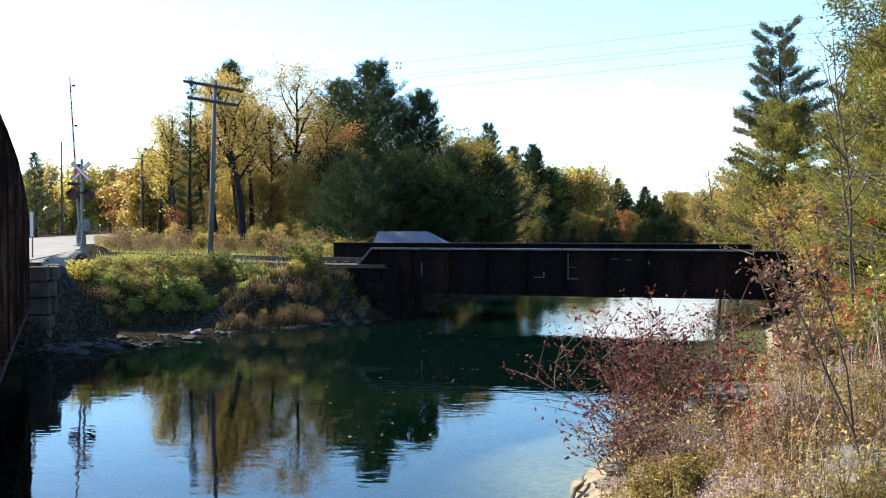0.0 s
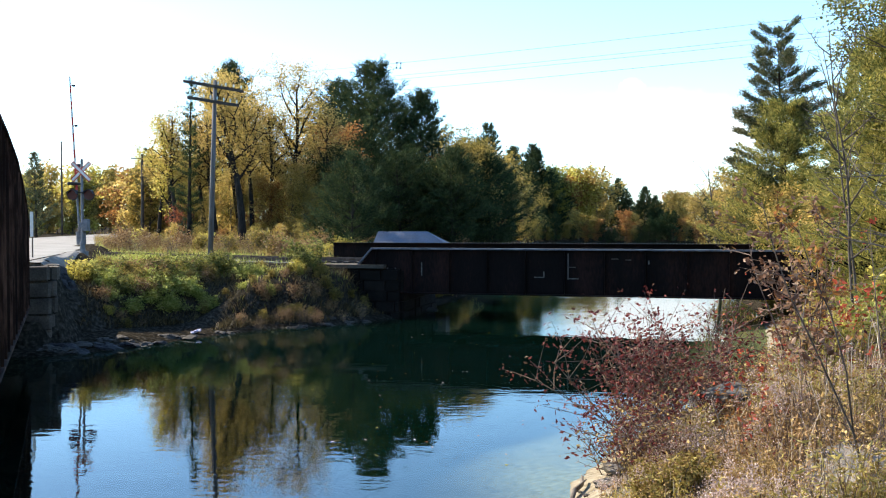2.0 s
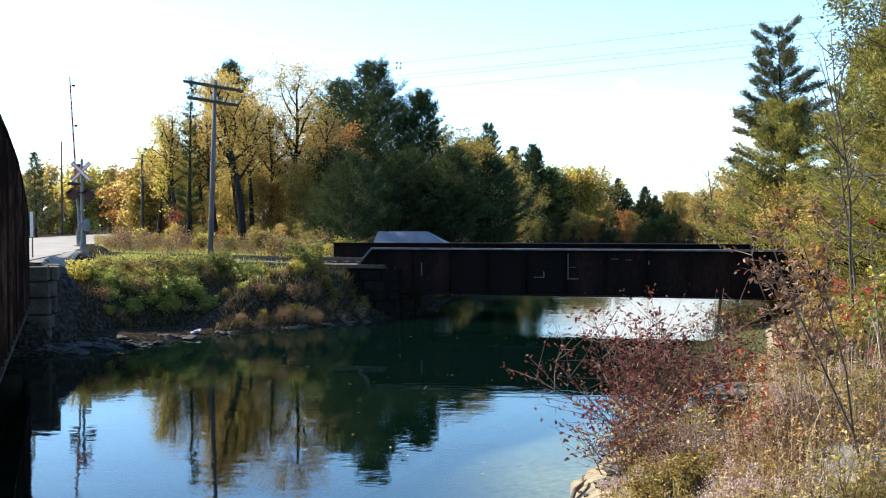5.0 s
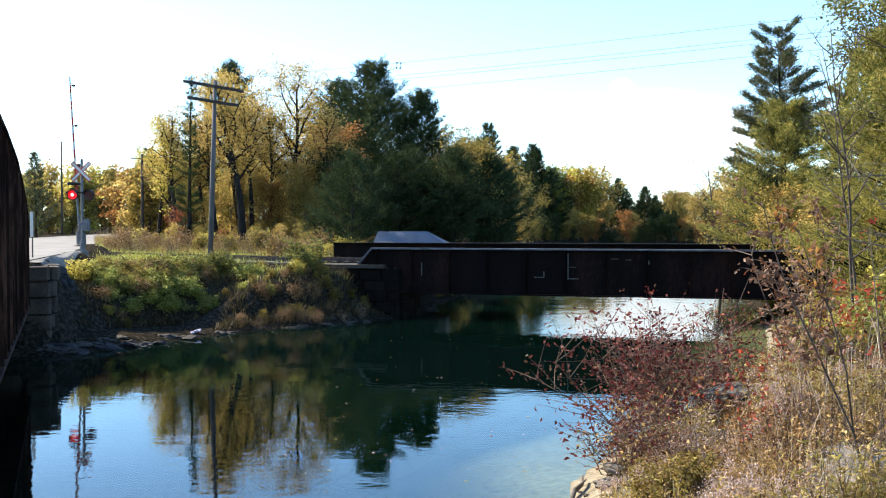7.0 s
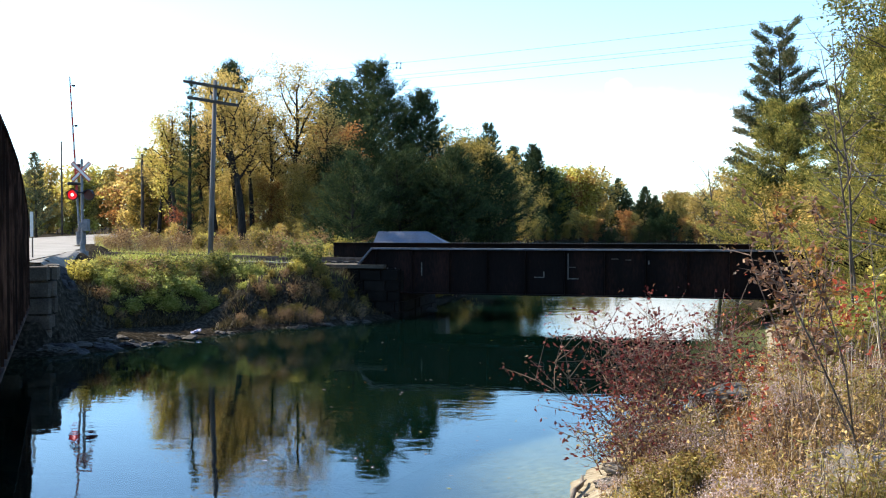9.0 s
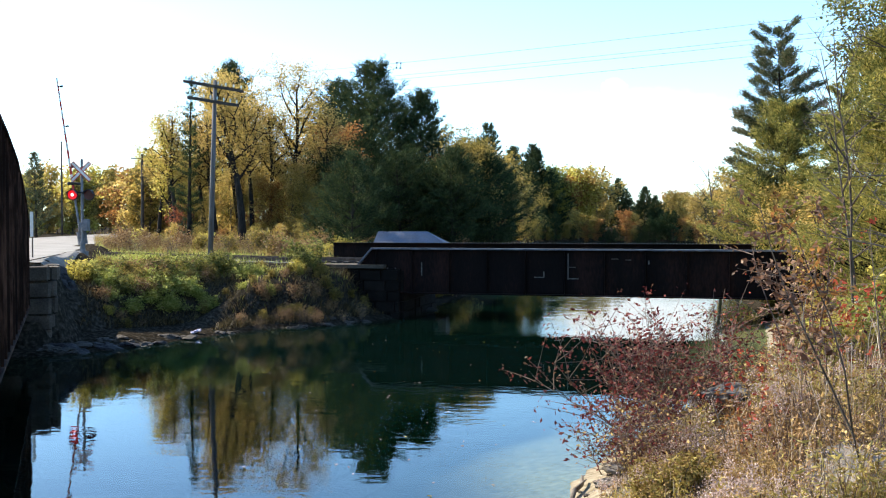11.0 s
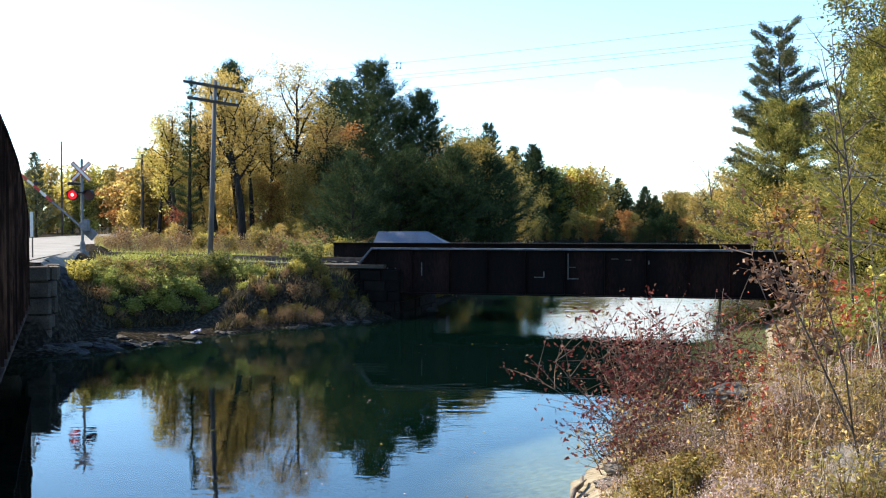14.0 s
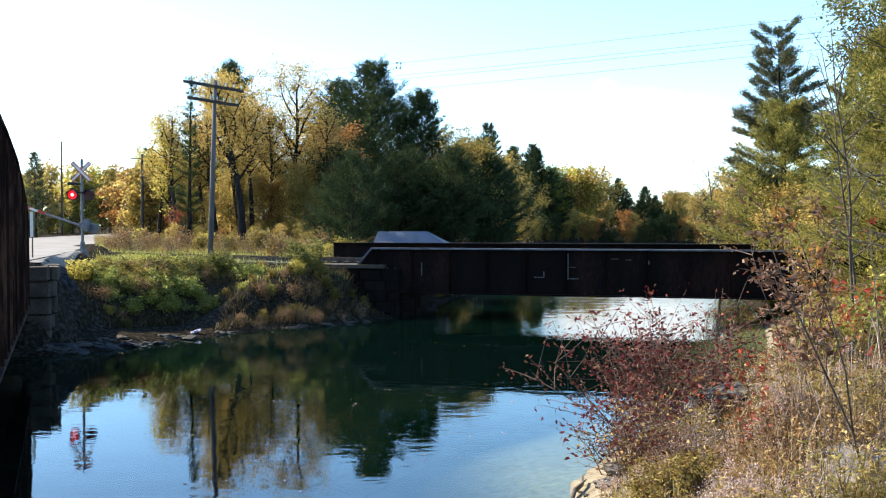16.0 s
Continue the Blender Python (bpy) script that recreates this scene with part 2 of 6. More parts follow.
def water_material():
    """Clear river water: a mirror at grazing angles, tinted and see-through otherwise."""
    m, n, l, p = nodes_of("river_water")
    n.remove(p)
    tc = n.new("ShaderNodeTexCoord")
    mp = n.new("ShaderNodeMapping")
    mp.inputs["Rotation"].default_value, mp.inputs["Scale"].default_value = (0, 0, radians(8)), (0.55, 1, 1)
    l.new(tc.outputs["Object"], mp.inputs[0])
    big, small = n.new("ShaderNodeTexNoise"), n.new("ShaderNodeTexNoise")
    for t, s, d in ((big, 1.1, 2), (small, 4.0, 2)):
        t.inputs["Scale"].default_value, t.inputs["Detail"].default_value = s, d
        l.new(mp.outputs[0], t.inputs["Vector"])
    wind, gust = n.new("ShaderNodeTexNoise"), n.new("ShaderNodeMapRange")
    wind.inputs["Scale"].default_value, wind.inputs["Detail"].default_value = 0.16, 3
    l.new(mp.outputs[0], wind.inputs["Vector"]), l.new(wind.outputs[0], gust.inputs[0])
    for key, val in (("From Min", 0.38), ("From Max", 0.66), ("To Min", 0.12), ("To Max", 0.7)):
        gust.inputs[key].default_value = val
    b1, b2 = n.new("ShaderNodeBump"), n.new("ShaderNodeBump")
    b1.inputs["Distance"].default_value = 0.024
    b2.inputs["Distance"].default_value = 0.006
    l.new(gust.outputs[0], b2.inputs["Strength"])
    l.new(big.outputs[0], b1.inputs["Height"]), l.new(small.outputs[0], b2.inputs["Height"])
    l.new(b1.outputs[0], b2.inputs["Normal"])
    xyz, reach = n.new("ShaderNodeSeparateXYZ"), n.new("ShaderNodeMapRange")       # the open reach past the bridge is more ruffled
    for key, val in (("From Min", 47), ("From Max", 62), ("To Min", 0.18), ("To Max", 0.7)):
        reach.inputs[key].default_value = val
    l.new(tc.outputs["Object"], xyz.inputs[0]), l.new(xyz.outputs[1], reach.inputs[0]), l.new(reach.outputs[0], b1.inputs["Strength"])
    fr, gl, tr, ms = n.new("ShaderNodeLayerWeight"), n.new("ShaderNodeBsdfGlossy"), n.new("ShaderNodeBsdfTransparent"), n.new("ShaderNodeMixShader")
    fr.inputs["Blend"].default_value = 0.5
    pw, ad = n.new("ShaderNodeMath"), n.new("ShaderNodeMath")
    pw.operation, ad.operation = "POWER", "MULTIPLY_ADD"
    pw.inputs[1].default_value, ad.inputs[1].default_value, ad.inputs[2].default_value = 5.0, 0.98, 0.02
    l.new(fr.outputs["Facing"], pw.inputs[0]), l.new(pw.outputs[0], ad.inputs[0])
    gl.inputs["Roughness"].default_value, gl.inputs[0].default_value = 0.02, (0.87, 0.92, 0.94, 1)
    tr.inputs[0].default_value = (0.74, 0.84, 0.66, 1)
    l.new(b2.outputs[0], fr.inputs["Normal"]), l.new(b2.outputs[0], gl.inputs["Normal"])
    cap = n.new("ShaderNodeMath")         # waves keep the flattest views from mirroring in full
    cap.operation, cap.inputs[1].default_value = "MINIMUM", 0.37
    l.new(ad.outputs[0], cap.inputs[0])
    l.new(cap.outputs[0], ms.inputs[0]), l.new(tr.outputs[0], ms.inputs[1]), l.new(gl.outputs[0], ms.inputs[2])
    df, mk = n.new("ShaderNodeBsdfDiffuse"), n.new("ShaderNodeMixShader")
    df.inputs[0].default_value = (0.006, 0.034, 0.026, 1)
    mk.inputs[0].default_value = 0.12
    l.new(tr.outputs[0], mk.inputs[1]), l.new(df.outputs[0], mk.inputs[2]), l.new(mk.outputs[0], ms.inputs[1])
    l.new(ms.outputs[0], n["Material Output"].inputs[0])
    return m


GROUND, WATER = ground_material(), water_material()


# ---- building helpers ----
class Shape:
    """Collects vertices and faces of one mesh."""

    def __init__(self):
        self.v, self.f = [], []

    def box(self, size, m=None, bevel=0.0):
        sx, sy, sz = (s / 2 for s in size)
        m = m or Matrix()
        b = len(self.v)
        c = min(bevel, sx * 0.9, sy * 0.9)
        ring = [(-sx + c, -sy), (sx - c, -sy), (sx, -sy + c), (sx, sy - c), (sx - c, sy), (-sx + c, sy), (-sx, sy - c), (-sx, -sy + c)] if c else \
            [(-sx, -sy), (sx, -sy), (sx, sy), (-sx, sy)]
        k = len(ring)
        for z in (-sz, sz):
            self.v += [tuple(m @ Vector((x, y, z))) for x, y in ring]
        self.f += [tuple(range(b + k - 1, b - 1, -1)), tuple(range(b + k, b + 2 * k))]
        self.f += [(b + i, b + (i + 1) % k, b + k + (i + 1) % k, b + k + i) for i in range(k)]
        return self

    def tube(self, pts, radii, sides=6, cap=True):
        b = len(self.v)
        pts = [Vector(p) for p in pts]
        ref = Vector((0.3, 0.2, 1)).normalized()
        for i, p in enumerate(pts):
            d = (pts[min(i + 1, len(pts) - 1)] - pts[max(i - 1, 0)]).normalized()
            a = d.cross(ref)
            if a.length < 0.05:
                a = d.cross(Vector((1, 0, 0)))
            a.normalize()
            c = d.cross(a)
            r = radii[i] if hasattr(radii, "__len__") else radii
            for s in range(sides):
                t = 2 * math.pi * s / sides
                self.v.append(tuple(p + a * (r * math.cos(t)) + c * (r * math.sin(t))))
        for i in range(len(pts) - 1):
            for s in range(sides):
                q = b + i * sides
                self.f.append((q + s, q + (s + 1) % sides, q + sides + (s + 1) % sides, q + sides + s))
        if cap:
            e = b + (len(pts) - 1) * sides
            self.f += [tuple(range(b + sides - 1, b - 1, -1)), tuple(range(e, e + sides))]
        return self

    def extrude(self, outline, depth, m=None):
        """A flat outline in x, z, given a thickness along y."""
        m = m or Matrix()
        b, k = len(self.v), len(outline)
        for y in (-depth / 2, depth / 2):
            self.v += [tuple(m @ Vector((x, y, z))) for x, z in outline]
        self.f += [tuple(range(b, b + k)), tuple(range(b + 2 * k - 1, b + k - 1, -1))]
        self.f += [(b + (i + 1) % k, b + i, b + k + i, b + k + (i + 1) % k) for i in range(k)]
        return self

    def mesh(self, name, material, smooth=False):
        me = bpy.data.meshes.new(name)
        me.from_pydata(self.v, [], self.f)
        me.materials.append(material)
        if smooth:
            me.shade_smooth()
        return me


def array_mesh(name, verts, faces, material):
    me = bpy.data.meshes.new(name)
    me.from_pydata(verts.tolist(), [], faces.tolist())
    me.materials.append(material)
    return me


def part(name, shape, material=None, parent=None, label="", m=None, smooth=False):
    ob = new(name, shape.mesh(name, material, smooth) if isinstance(shape, Shape) else shape)
    ob.parent = parent
    if m is not None:
        ob.matrix_basis = m
    return tagged(ob, label)


def thing(name, m, label, category, group="", kind=""):
    ob = new(name)
    ob.matrix_basis = m
    ob.empty_display_size = 0.2
    return tagged(ob, label, category, group, kind)


def heading(x, y, z, dx, dy):
    """A pose whose x axis points along (dx, dy)."""
    return pose(x, y, z, 0, 0, math.degrees(math.atan2(dy, dx)))


def leaf_cloud(name, centres, size, material, rng, slim=0.6, spread=0.3, up=0.0):
    """Many single leaves: folded diamonds of random turn."""
    n = len(centres)
    a = rng.normal(size=(n, 3))
    a[:, 2] = a[:, 2] * 0.7 + up
    a /= np.linalg.norm(a, axis=1)[:, None]
    b = np.cross(a, rng.normal(size=(n, 3)))
    b /= np.linalg.norm(b, axis=1)[:, None]
    c = np.cross(a, b)
    s = size * (0.6 + 0.8 * rng.random(n))[:, None]
    fold = c * s * 0.12
    v = np.stack([centres - a * s / 2, centres + b * s * slim / 2 + fold, centres + a * s / 2, centres - b * s * slim / 2 + fold], 1).reshape(-1, 3)
    return array_mesh(name, v, np.arange(4 * n).reshape(n, 4), material)


# ---- terrain ----
NEAR_BANK = [(100, 242), (46, 120), (25, 80), (18.2, 60), (15.8, 48), (14.4, 42.5), (12.4, 36), (9.6, 28), (6.2, 22), (3.7, 18.6), (2.2, 15.6), (1.5, 12.5), (0.9, 9.5), (-1.2, 7), (-6, 5.5), (-16, 3), (-60, -12)]
FAR_BANK = [(-60, 16), (-30, 25), (-16, 29.5), (-12.2, 31), (-9, 36.2), (-7, 39.0), (-4.6, 40.2), (-2.2, 43.5), (-0.4, 50), (1.2, 57), (4.6, 70), (9.0, 90), (12, 115), (16, 200), (18, 241), (50, 242)]
RIVER = np.array(NEAR_BANK + FAR_BANK, float)


def bank_distance(x, y):
    """Signed distance to the waterline (positive on land), and whether the near (east) bank is the closer."""
    p = np.stack([x, y], -1)
    best, near = np.full(x.shape, 1e9), np.zeros(x.shape, bool)
    inside = np.zeros(x.shape, bool)
    k = len(RIVER)
    for i in range(k):
        a, b = RIVER[i], RIVER[(i + 1) % k]
        d = b - a
        t = np.clip(((p - a) @ d) / (d @ d), 0, 1)
        dist = np.linalg.norm(p - a - t[..., None] * d, axis=-1)
        near = np.where(dist < best, i < len(NEAR_BANK) - 1, near)
        best = np.minimum(best, dist)
        cross = ((a[1] > y) != (b[1] > y)) & (x < (b[0] - a[0]) * (y - a[1]) / (b[1] - a[1] + 1e-12) + a[0])
        inside ^= cross
    return np.where(inside, -best, best), near


def wobble(x, y):
    return 0.5 * np.sin(x * 0.9 + 1.3 * np.sin(y * 0.7)) + 0.5 * np.sin(y * 1.1 + 1.7 * np.sin(x * 0.6 + 2))


def height(x, y):
    x, y = np.asarray(x, float), np.asarray(y, float)
    s, near = bank_distance(x, y)
    w = wobble(x, y)
    s = s + 0.25 * w * np.clip(np.abs(s), 0, 1)
    west = np.interp(s, [0, 0.5, 1.3, 2.0, 3.0, 6.5, 9, 12, 40, 4000], [0.0, 0.2, 0.42, 1.5, 1.85, 2.25, 2.5, 2.6, 2.75, 2.8])
    steep = np.interp(s, [0, 0.5, 1.3, 2.1, 3.6, 12, 40, 4000], [0.0, 0.22, 0.45, 1.95, 2.36, 2.6, 2.75, 2.8])
    flat = np.interp(s, [0, 0.6, 3.0, 3.9, 5.1, 8.5, 11, 40, 4000], [0.0, 0.12, 0.32, 1.5, 1.95, 2.35, 2.6, 2.75, 2.8])
    shelf = np.clip((-x - 8.3) / 2.0, 0, 1)          # a muddy shelf lies below the bank beside the road bridge
    west = west * (1 - shelf) + flat * shelf
    by_bridge = np.clip((x + 8.6) / 2.0, 0, 1)
    west = west * (1 - by_bridge) + steep * by_bridge
    along, across = (x + 3.98) * -0.9703 + (y - 44.33) * 0.242, (x + 3.98) * 0.242 + (y - 44.33) * 0.9703
    dam = 2.47 - np.clip(np.abs(across - 2.3) - 2.0, 0, 9) * 0.6 - np.clip(2.2 - along, 0, 9) * 4
    west = np.maximum(west, dam)
    west = west + np.clip((-x - 14) / 12, 0, 1) * np.clip(s / 6, 0, 1) * 0.2
    rd, al = (x + 13.9) * 0.9285 + (y - 32) * 0.3714, -(x + 13.9) * 0.3714 + (y - 32) * 0.9285
    ramp = 2.97 - np.clip(rd - np.interp(al, [0, 5, 13, 20], [0.3, 0.6, 2.0, 3.0]), 0, 9) * np.interp(al, [4.5, 8], [2.6, 0.85]) - np.clip(0.6 - al, 0, 3) * 3
    west = np.maximum(west, ramp + 0.15 * w * np.clip(rd - 1, 0, 1))
    east = np.interp(s, [0, 1.0, 2.2, 4, 8, 14, 40, 4000], [0.0, 0.35, 0.95, 1.6, 2.45, 2.9, 3.2, 3.2])
    bed = -np.where(near, np.interp(-s, [0, 0.8, 1.6, 2.4, 3.3, 4.5, 8], [0.0, 0.09, 0.22, 0.38, 0.6, 1.0, 2.8]), np.interp(-s, [0, 1, 3, 8], [0.0, 0.5, 1.6, 3.0]))
    return np.where(s < 0, bed, np.where(near, east, west) + 0.06 * w * np.clip(s, 0, 1))


def build_ground():
    def steps(lo, hi, fine, mid, far):
        out, d = [], 4.0
        while sum(out) < far:
            d *= 1.3
            out.append(d)
        o = np.cumsum(out)
        return np.concatenate([lo - o[::-1], np.arange(lo, hi, fine), np.arange(hi, mid, 2.5), mid + o])
    xs, ys = steps(-24, 24, 0.4, 110, 2500), steps(0, 62, 0.4, 262, 2500)
    gx, gy = np.meshgrid(xs, ys)
    v = np.stack([gx, gy, height(gx, gy)], -1).reshape(-1, 3)
    nx, ny = len(xs), len(ys)
    i = np.arange(nx * ny).reshape(ny, nx)
    f = np.stack([i[:-1, :-1], i[:-1, 1:], i[1:, 1:], i[1:, :-1]], -1).reshape(-1, 4)
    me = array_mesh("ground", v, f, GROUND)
    me.shade_smooth()
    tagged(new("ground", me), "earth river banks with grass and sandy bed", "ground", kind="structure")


WATER_Z = 0.0
build_ground()
WATER_SHEET = part("water", array_mesh("water", np.array([(-140, -20, 0), (160, -20, 0), (160, 290, 0), (-140, 290, 0)], float), np.array([[0, 1, 2, 3]]), WATER))
tagged(WATER_SHEET, "calm dark teal river with slow ripples", "river", kind="structure")


def build_cloud(name, label, x, y, z, w, h, seed):
    m, n, l, p = nodes_of("thin_cloud")
    n.remove(p)
    tc, gr, nz = n.new("ShaderNodeTexCoord"), n.new("ShaderNodeTexGradient"), n.new("ShaderNodeTexNoise")
    gr.gradient_type = "SPHERICAL"
    mp = n.new("ShaderNodeMapping")
    mp.inputs["Scale"].default_value = (2 / w, 1, 2 / h)
    l.new(tc.outputs["Object"], mp.inputs[0]), l.new(mp.outputs[0], gr.inputs[0])
    nz.inputs["Scale"].default_value, nz.inputs["Detail"].default_value = 5.0 / h, 6
    l.new(tc.outputs["Object"], nz.inputs[0])
    mu = n.new("ShaderNodeMath")
    mu.operation = "MULTIPLY_ADD"
    l.new(nz.outputs[0], mu.inputs[0])
    mu.inputs[1].default_value = 0.9
    l.new(gr.outputs[0], mu.inputs[2])
    mr = n.new("ShaderNodeMapRange")
    mr.interpolation_type = "SMOOTHSTEP"
    mr.inputs["From Min"].default_value, mr.inputs["From Max"].default_value, mr.inputs["To Max"].default_value = 0.38, 1.0, 0.95
    l.new(mu.outputs[0], mr.inputs[0])
    edge = n.new("ShaderNodeMath")
    edge.operation = "MULTIPLY"
    cl = n.new("ShaderNodeMapRange")
    cl.inputs["From Max"].default_value = 0.45
    l.new(gr.outputs[0], cl.inputs[0]), l.new(cl.outputs[0], edge.inputs[0]), l.new(mr.outputs[0], edge.inputs[1])
    # the cloud emits: its sunlit white is put into this glow
    em, tr, ms = n.new("ShaderNodeEmission"), n.new("ShaderNodeBsdfTransparent"), n.new("ShaderNodeMixShader")
    em.inputs[0].default_value, em.inputs[1].default_value = (1, 1, 1, 1), 1.15
    l.new(edge.outputs[0], ms.inputs[0]), l.new(tr.outputs[0], ms.inputs[1]), l.new(em.outputs[0], ms.inputs[2])
    l.new(ms.outputs[0], n["Material Output"].inputs[0])
    q = [(-w / 2, 0, -h / 2), (w / 2, 0, -h / 2), (w / 2, 0, h / 2), (-w / 2, 0, h / 2)]
    ob = part(name, array_mesh(name, np.array(q), np.array([[0, 1, 2, 3]]), m))
    ob.matrix_basis = pose(x, y, z)
    return tagged(ob, label, "cloud", kind="structure")


CLOUDS = [build_cloud("cloud", "broad thin white cloud low in the sky", 460, 2000, 200, 560, 200, 1),
          build_cloud("cloud", "small round white cloud puff", 403, 1990, 292, 62, 46, 2)]

# ---- directions ----
ROAD_U = Vector((-0.3714, 0.9285, 0))      # along the road, away from the camera
ROAD_N = Vector((0.9285, 0.3714, 0))       # to the right of the road
RAIL_U = Vector((-0.9703, 0.2420, 0))      # along the railway, towards the crossing
RAIL_N = Vector((0.2420, 0.9703, 0))       # across the railway, away from the camera


def rail_pose(s, off, z):
    """A pose on the railway: s metres from the west end of the near girder towards the crossing."""
    p = Vector((-3.98, 44.33, 0)) + RAIL_U * s + RAIL_N * off
    return heading(p.x, p.y, z, -RAIL_U.x, -RAIL_U.y)


def road_pose(s, off, z):
    """A pose on the road bridge: s metres from its far end along the road, off to the right of its outer face."""
    p = Vector((-14.1, 32.0, 0)) + ROAD_U * s + ROAD_N * off
    return heading(p.x, p.y, z, ROAD_U.x, ROAD_U.y)


# ---- railway bridge ----
def build_rail_bridge():
    t = thing("railway_bridge", rail_pose(0, 0, 0), "dark rusty steel plate-girder railway bridge over the river", "bridge")
    L = 26.2
    zb, zt = 1.165, 3.155
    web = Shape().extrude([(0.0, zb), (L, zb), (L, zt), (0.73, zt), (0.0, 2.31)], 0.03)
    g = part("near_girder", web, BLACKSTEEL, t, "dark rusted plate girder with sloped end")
    part("top_flange", Shape().extrude([(0.70, zt), (L, zt), (L, zt + 0.07), (0.68, zt + 0.07)], 0.42), FLANGE, g, "grey top flange")
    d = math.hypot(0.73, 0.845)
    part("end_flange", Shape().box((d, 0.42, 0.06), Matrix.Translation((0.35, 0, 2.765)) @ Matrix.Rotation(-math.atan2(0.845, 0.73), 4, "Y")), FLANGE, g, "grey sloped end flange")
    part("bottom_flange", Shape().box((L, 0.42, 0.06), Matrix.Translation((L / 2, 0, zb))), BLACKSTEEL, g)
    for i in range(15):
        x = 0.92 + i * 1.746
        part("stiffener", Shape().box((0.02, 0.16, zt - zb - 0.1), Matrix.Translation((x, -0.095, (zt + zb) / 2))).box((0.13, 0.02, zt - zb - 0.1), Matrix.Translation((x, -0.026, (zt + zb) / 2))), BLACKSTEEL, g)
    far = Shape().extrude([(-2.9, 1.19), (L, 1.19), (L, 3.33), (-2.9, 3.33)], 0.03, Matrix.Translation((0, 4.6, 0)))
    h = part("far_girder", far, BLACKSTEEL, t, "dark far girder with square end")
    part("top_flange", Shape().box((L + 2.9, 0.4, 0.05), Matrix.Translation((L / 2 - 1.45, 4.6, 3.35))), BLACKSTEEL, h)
    rv = Shape()
    for i in range(190):
        rv.box((0.045, 0.045, 0.035), Matrix.Translation((-2.8 + i * 0.15, 4.45, 3.39)), 0.015)
    tagged(part("rivets", rv, FLANGE, h, "row of pale rivet heads"), kind="stuff")
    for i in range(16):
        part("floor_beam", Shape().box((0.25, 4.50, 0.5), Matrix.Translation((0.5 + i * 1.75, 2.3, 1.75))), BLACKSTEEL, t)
    # faded paint strokes, too worn to read
    for x, z, w, h in ((9.8, 2.44, 0.05, 1.15), (10.04, 1.9, 0.45, 0.04), (9.99, 2.41, 0.3, 0.03), (8.73, 2.07, 0.05, 0.28), (8.49, 1.95, 0.4, 0.035), (1.46, 2.16, 0.06, 0.32), (1.84, 2.16, 0.04, 0.3), (3.1, 2.26, 0.05, 0.6), (11.83, 2.79, 0.3, 0.03), (12.42, 2.75, 0.25, 0.03), (13.29, 2.65, 0.06, 0.16)):
        part("paint_mark", Shape().box((w, 0.006, h), Matrix.Translation((x, -0.02, z))), FADED, g, "faded pale paint stroke")
    part("deck", Shape().box((L + 1, 3.4, 0.12), Matrix.Translation((L / 2, 2.3, 2.1))), DARKWOOD, t, "dark timber deck")


build_rail_bridge()


def build_abutments():
    a = thing("abutment_west", rail_pose(0, 0, 0), "weathered stone abutment under the bridge end, darkened as in shade", "abutment", kind="structure")
    rng = random.Random(3)
    part("core", Shape().box((4.2, 6.0, 3.6), Matrix.Translation((0.0, 2.8, 0.45))), SHADESTONE, a)
    for row in range(5):
        z, x = -0.2 + row * 0.48, -2.1 + (row % 2) * 0.3
        while x < 2.0:
            w = rng.uniform(0.6, 1.1)
            w = min(w, 2.12 - x)
            part("stone", Shape().box((w - 0.03, 0.18 + rng.uniform(0, 0.05), 0.45), Matrix.Translation((x + w / 2, -0.24, z + 0.23)), 0.03), SHADESTONE, a)
            x += w
        y = -0.1
        while y < 5.6:
            w = rng.uniform(0.7, 1.2)
            part("stone", Shape().box((0.18 + rng.uniform(0, 0.05), w - 0.03, 0.45), Matrix.Translation((2.14, y + w / 2, z + 0.23)), 0.03), SHADESTONE, a)
            y += w
    part("bridge_seat", Shape().box((4.6, 6.4, 0.16), Matrix.Translation((-0.9, 2.8, 2.36)), 0.03), STONE, a, "worn stone ledge")
    b = thing("abutment_east", rail_pose(-21.9, 0, 0), "pale concrete abutment at the river bank", "abutment", kind="structure")
    part("block", Shape().box((4.5, 6.4, 2.6), Matrix.Translation((1.3, 2.8, -0.3)), 0.05), CONCRETE, b)
    part("back_wall", Shape().box((3.0, 6.4, 1.6), Matrix.Translation((8.2, 2.8, 1.7)), 0.05), CONCRETE, b)


build_abutments()


def build_track():
    t = thing("railway_track", Matrix(), "rusty rails on dark sleepers running towards the road crossing", "railway", kind="structure")
    zs = lambda s: 2.67 + 0.22 * max(0, min(1, (s - 4) / 16))
    for off in (1.58, 3.02):
        sh = Shape()
        for i in range(-28, 46, 4):
            a, b = rail_pose(i, off, zs(i)), rail_pose(i + 4, off, zs(i + 4))
            for w, z0, z1 in ((0.07, -0.045, 0.0), (0.02, -0.12, -0.045), (0.14, -0.15, -0.12)):
                k = len(sh.v)
                for q in (a, b):
                    sh.v += [tuple(q @ Vector((0, y, z))) for y, z in ((-w / 2, z0), (w / 2, z0), (w / 2, z1), (-w / 2, z1))]
                sh.f += [(k, k + 1, k + 5, k + 4), (k + 1, k + 2, k + 6, k + 5), (k + 2, k + 3, k + 7, k + 6), (k + 3, k, k + 4, k + 7)]
        part("rail", sh, RAILSTEEL, t)
    me = Shape().box((0.22, 2.5, 0.16)).mesh("sleeper", DARKWOOD)
    for i in range(75):
        s = -26 + i * 0.6
        part("sleeper", me, None, t, m=rail_pose(s, 2.3, zs(s) - 0.23))
    bal = Shape()
    for i in range(3, 46):
        bal.box((1.02, 3.6, 0.3), rail_pose(i, 2.3, zs(i) - 0.34))
    part("ballast", bal, GRAVEL, t, "grey gravel ballast")


build_track()


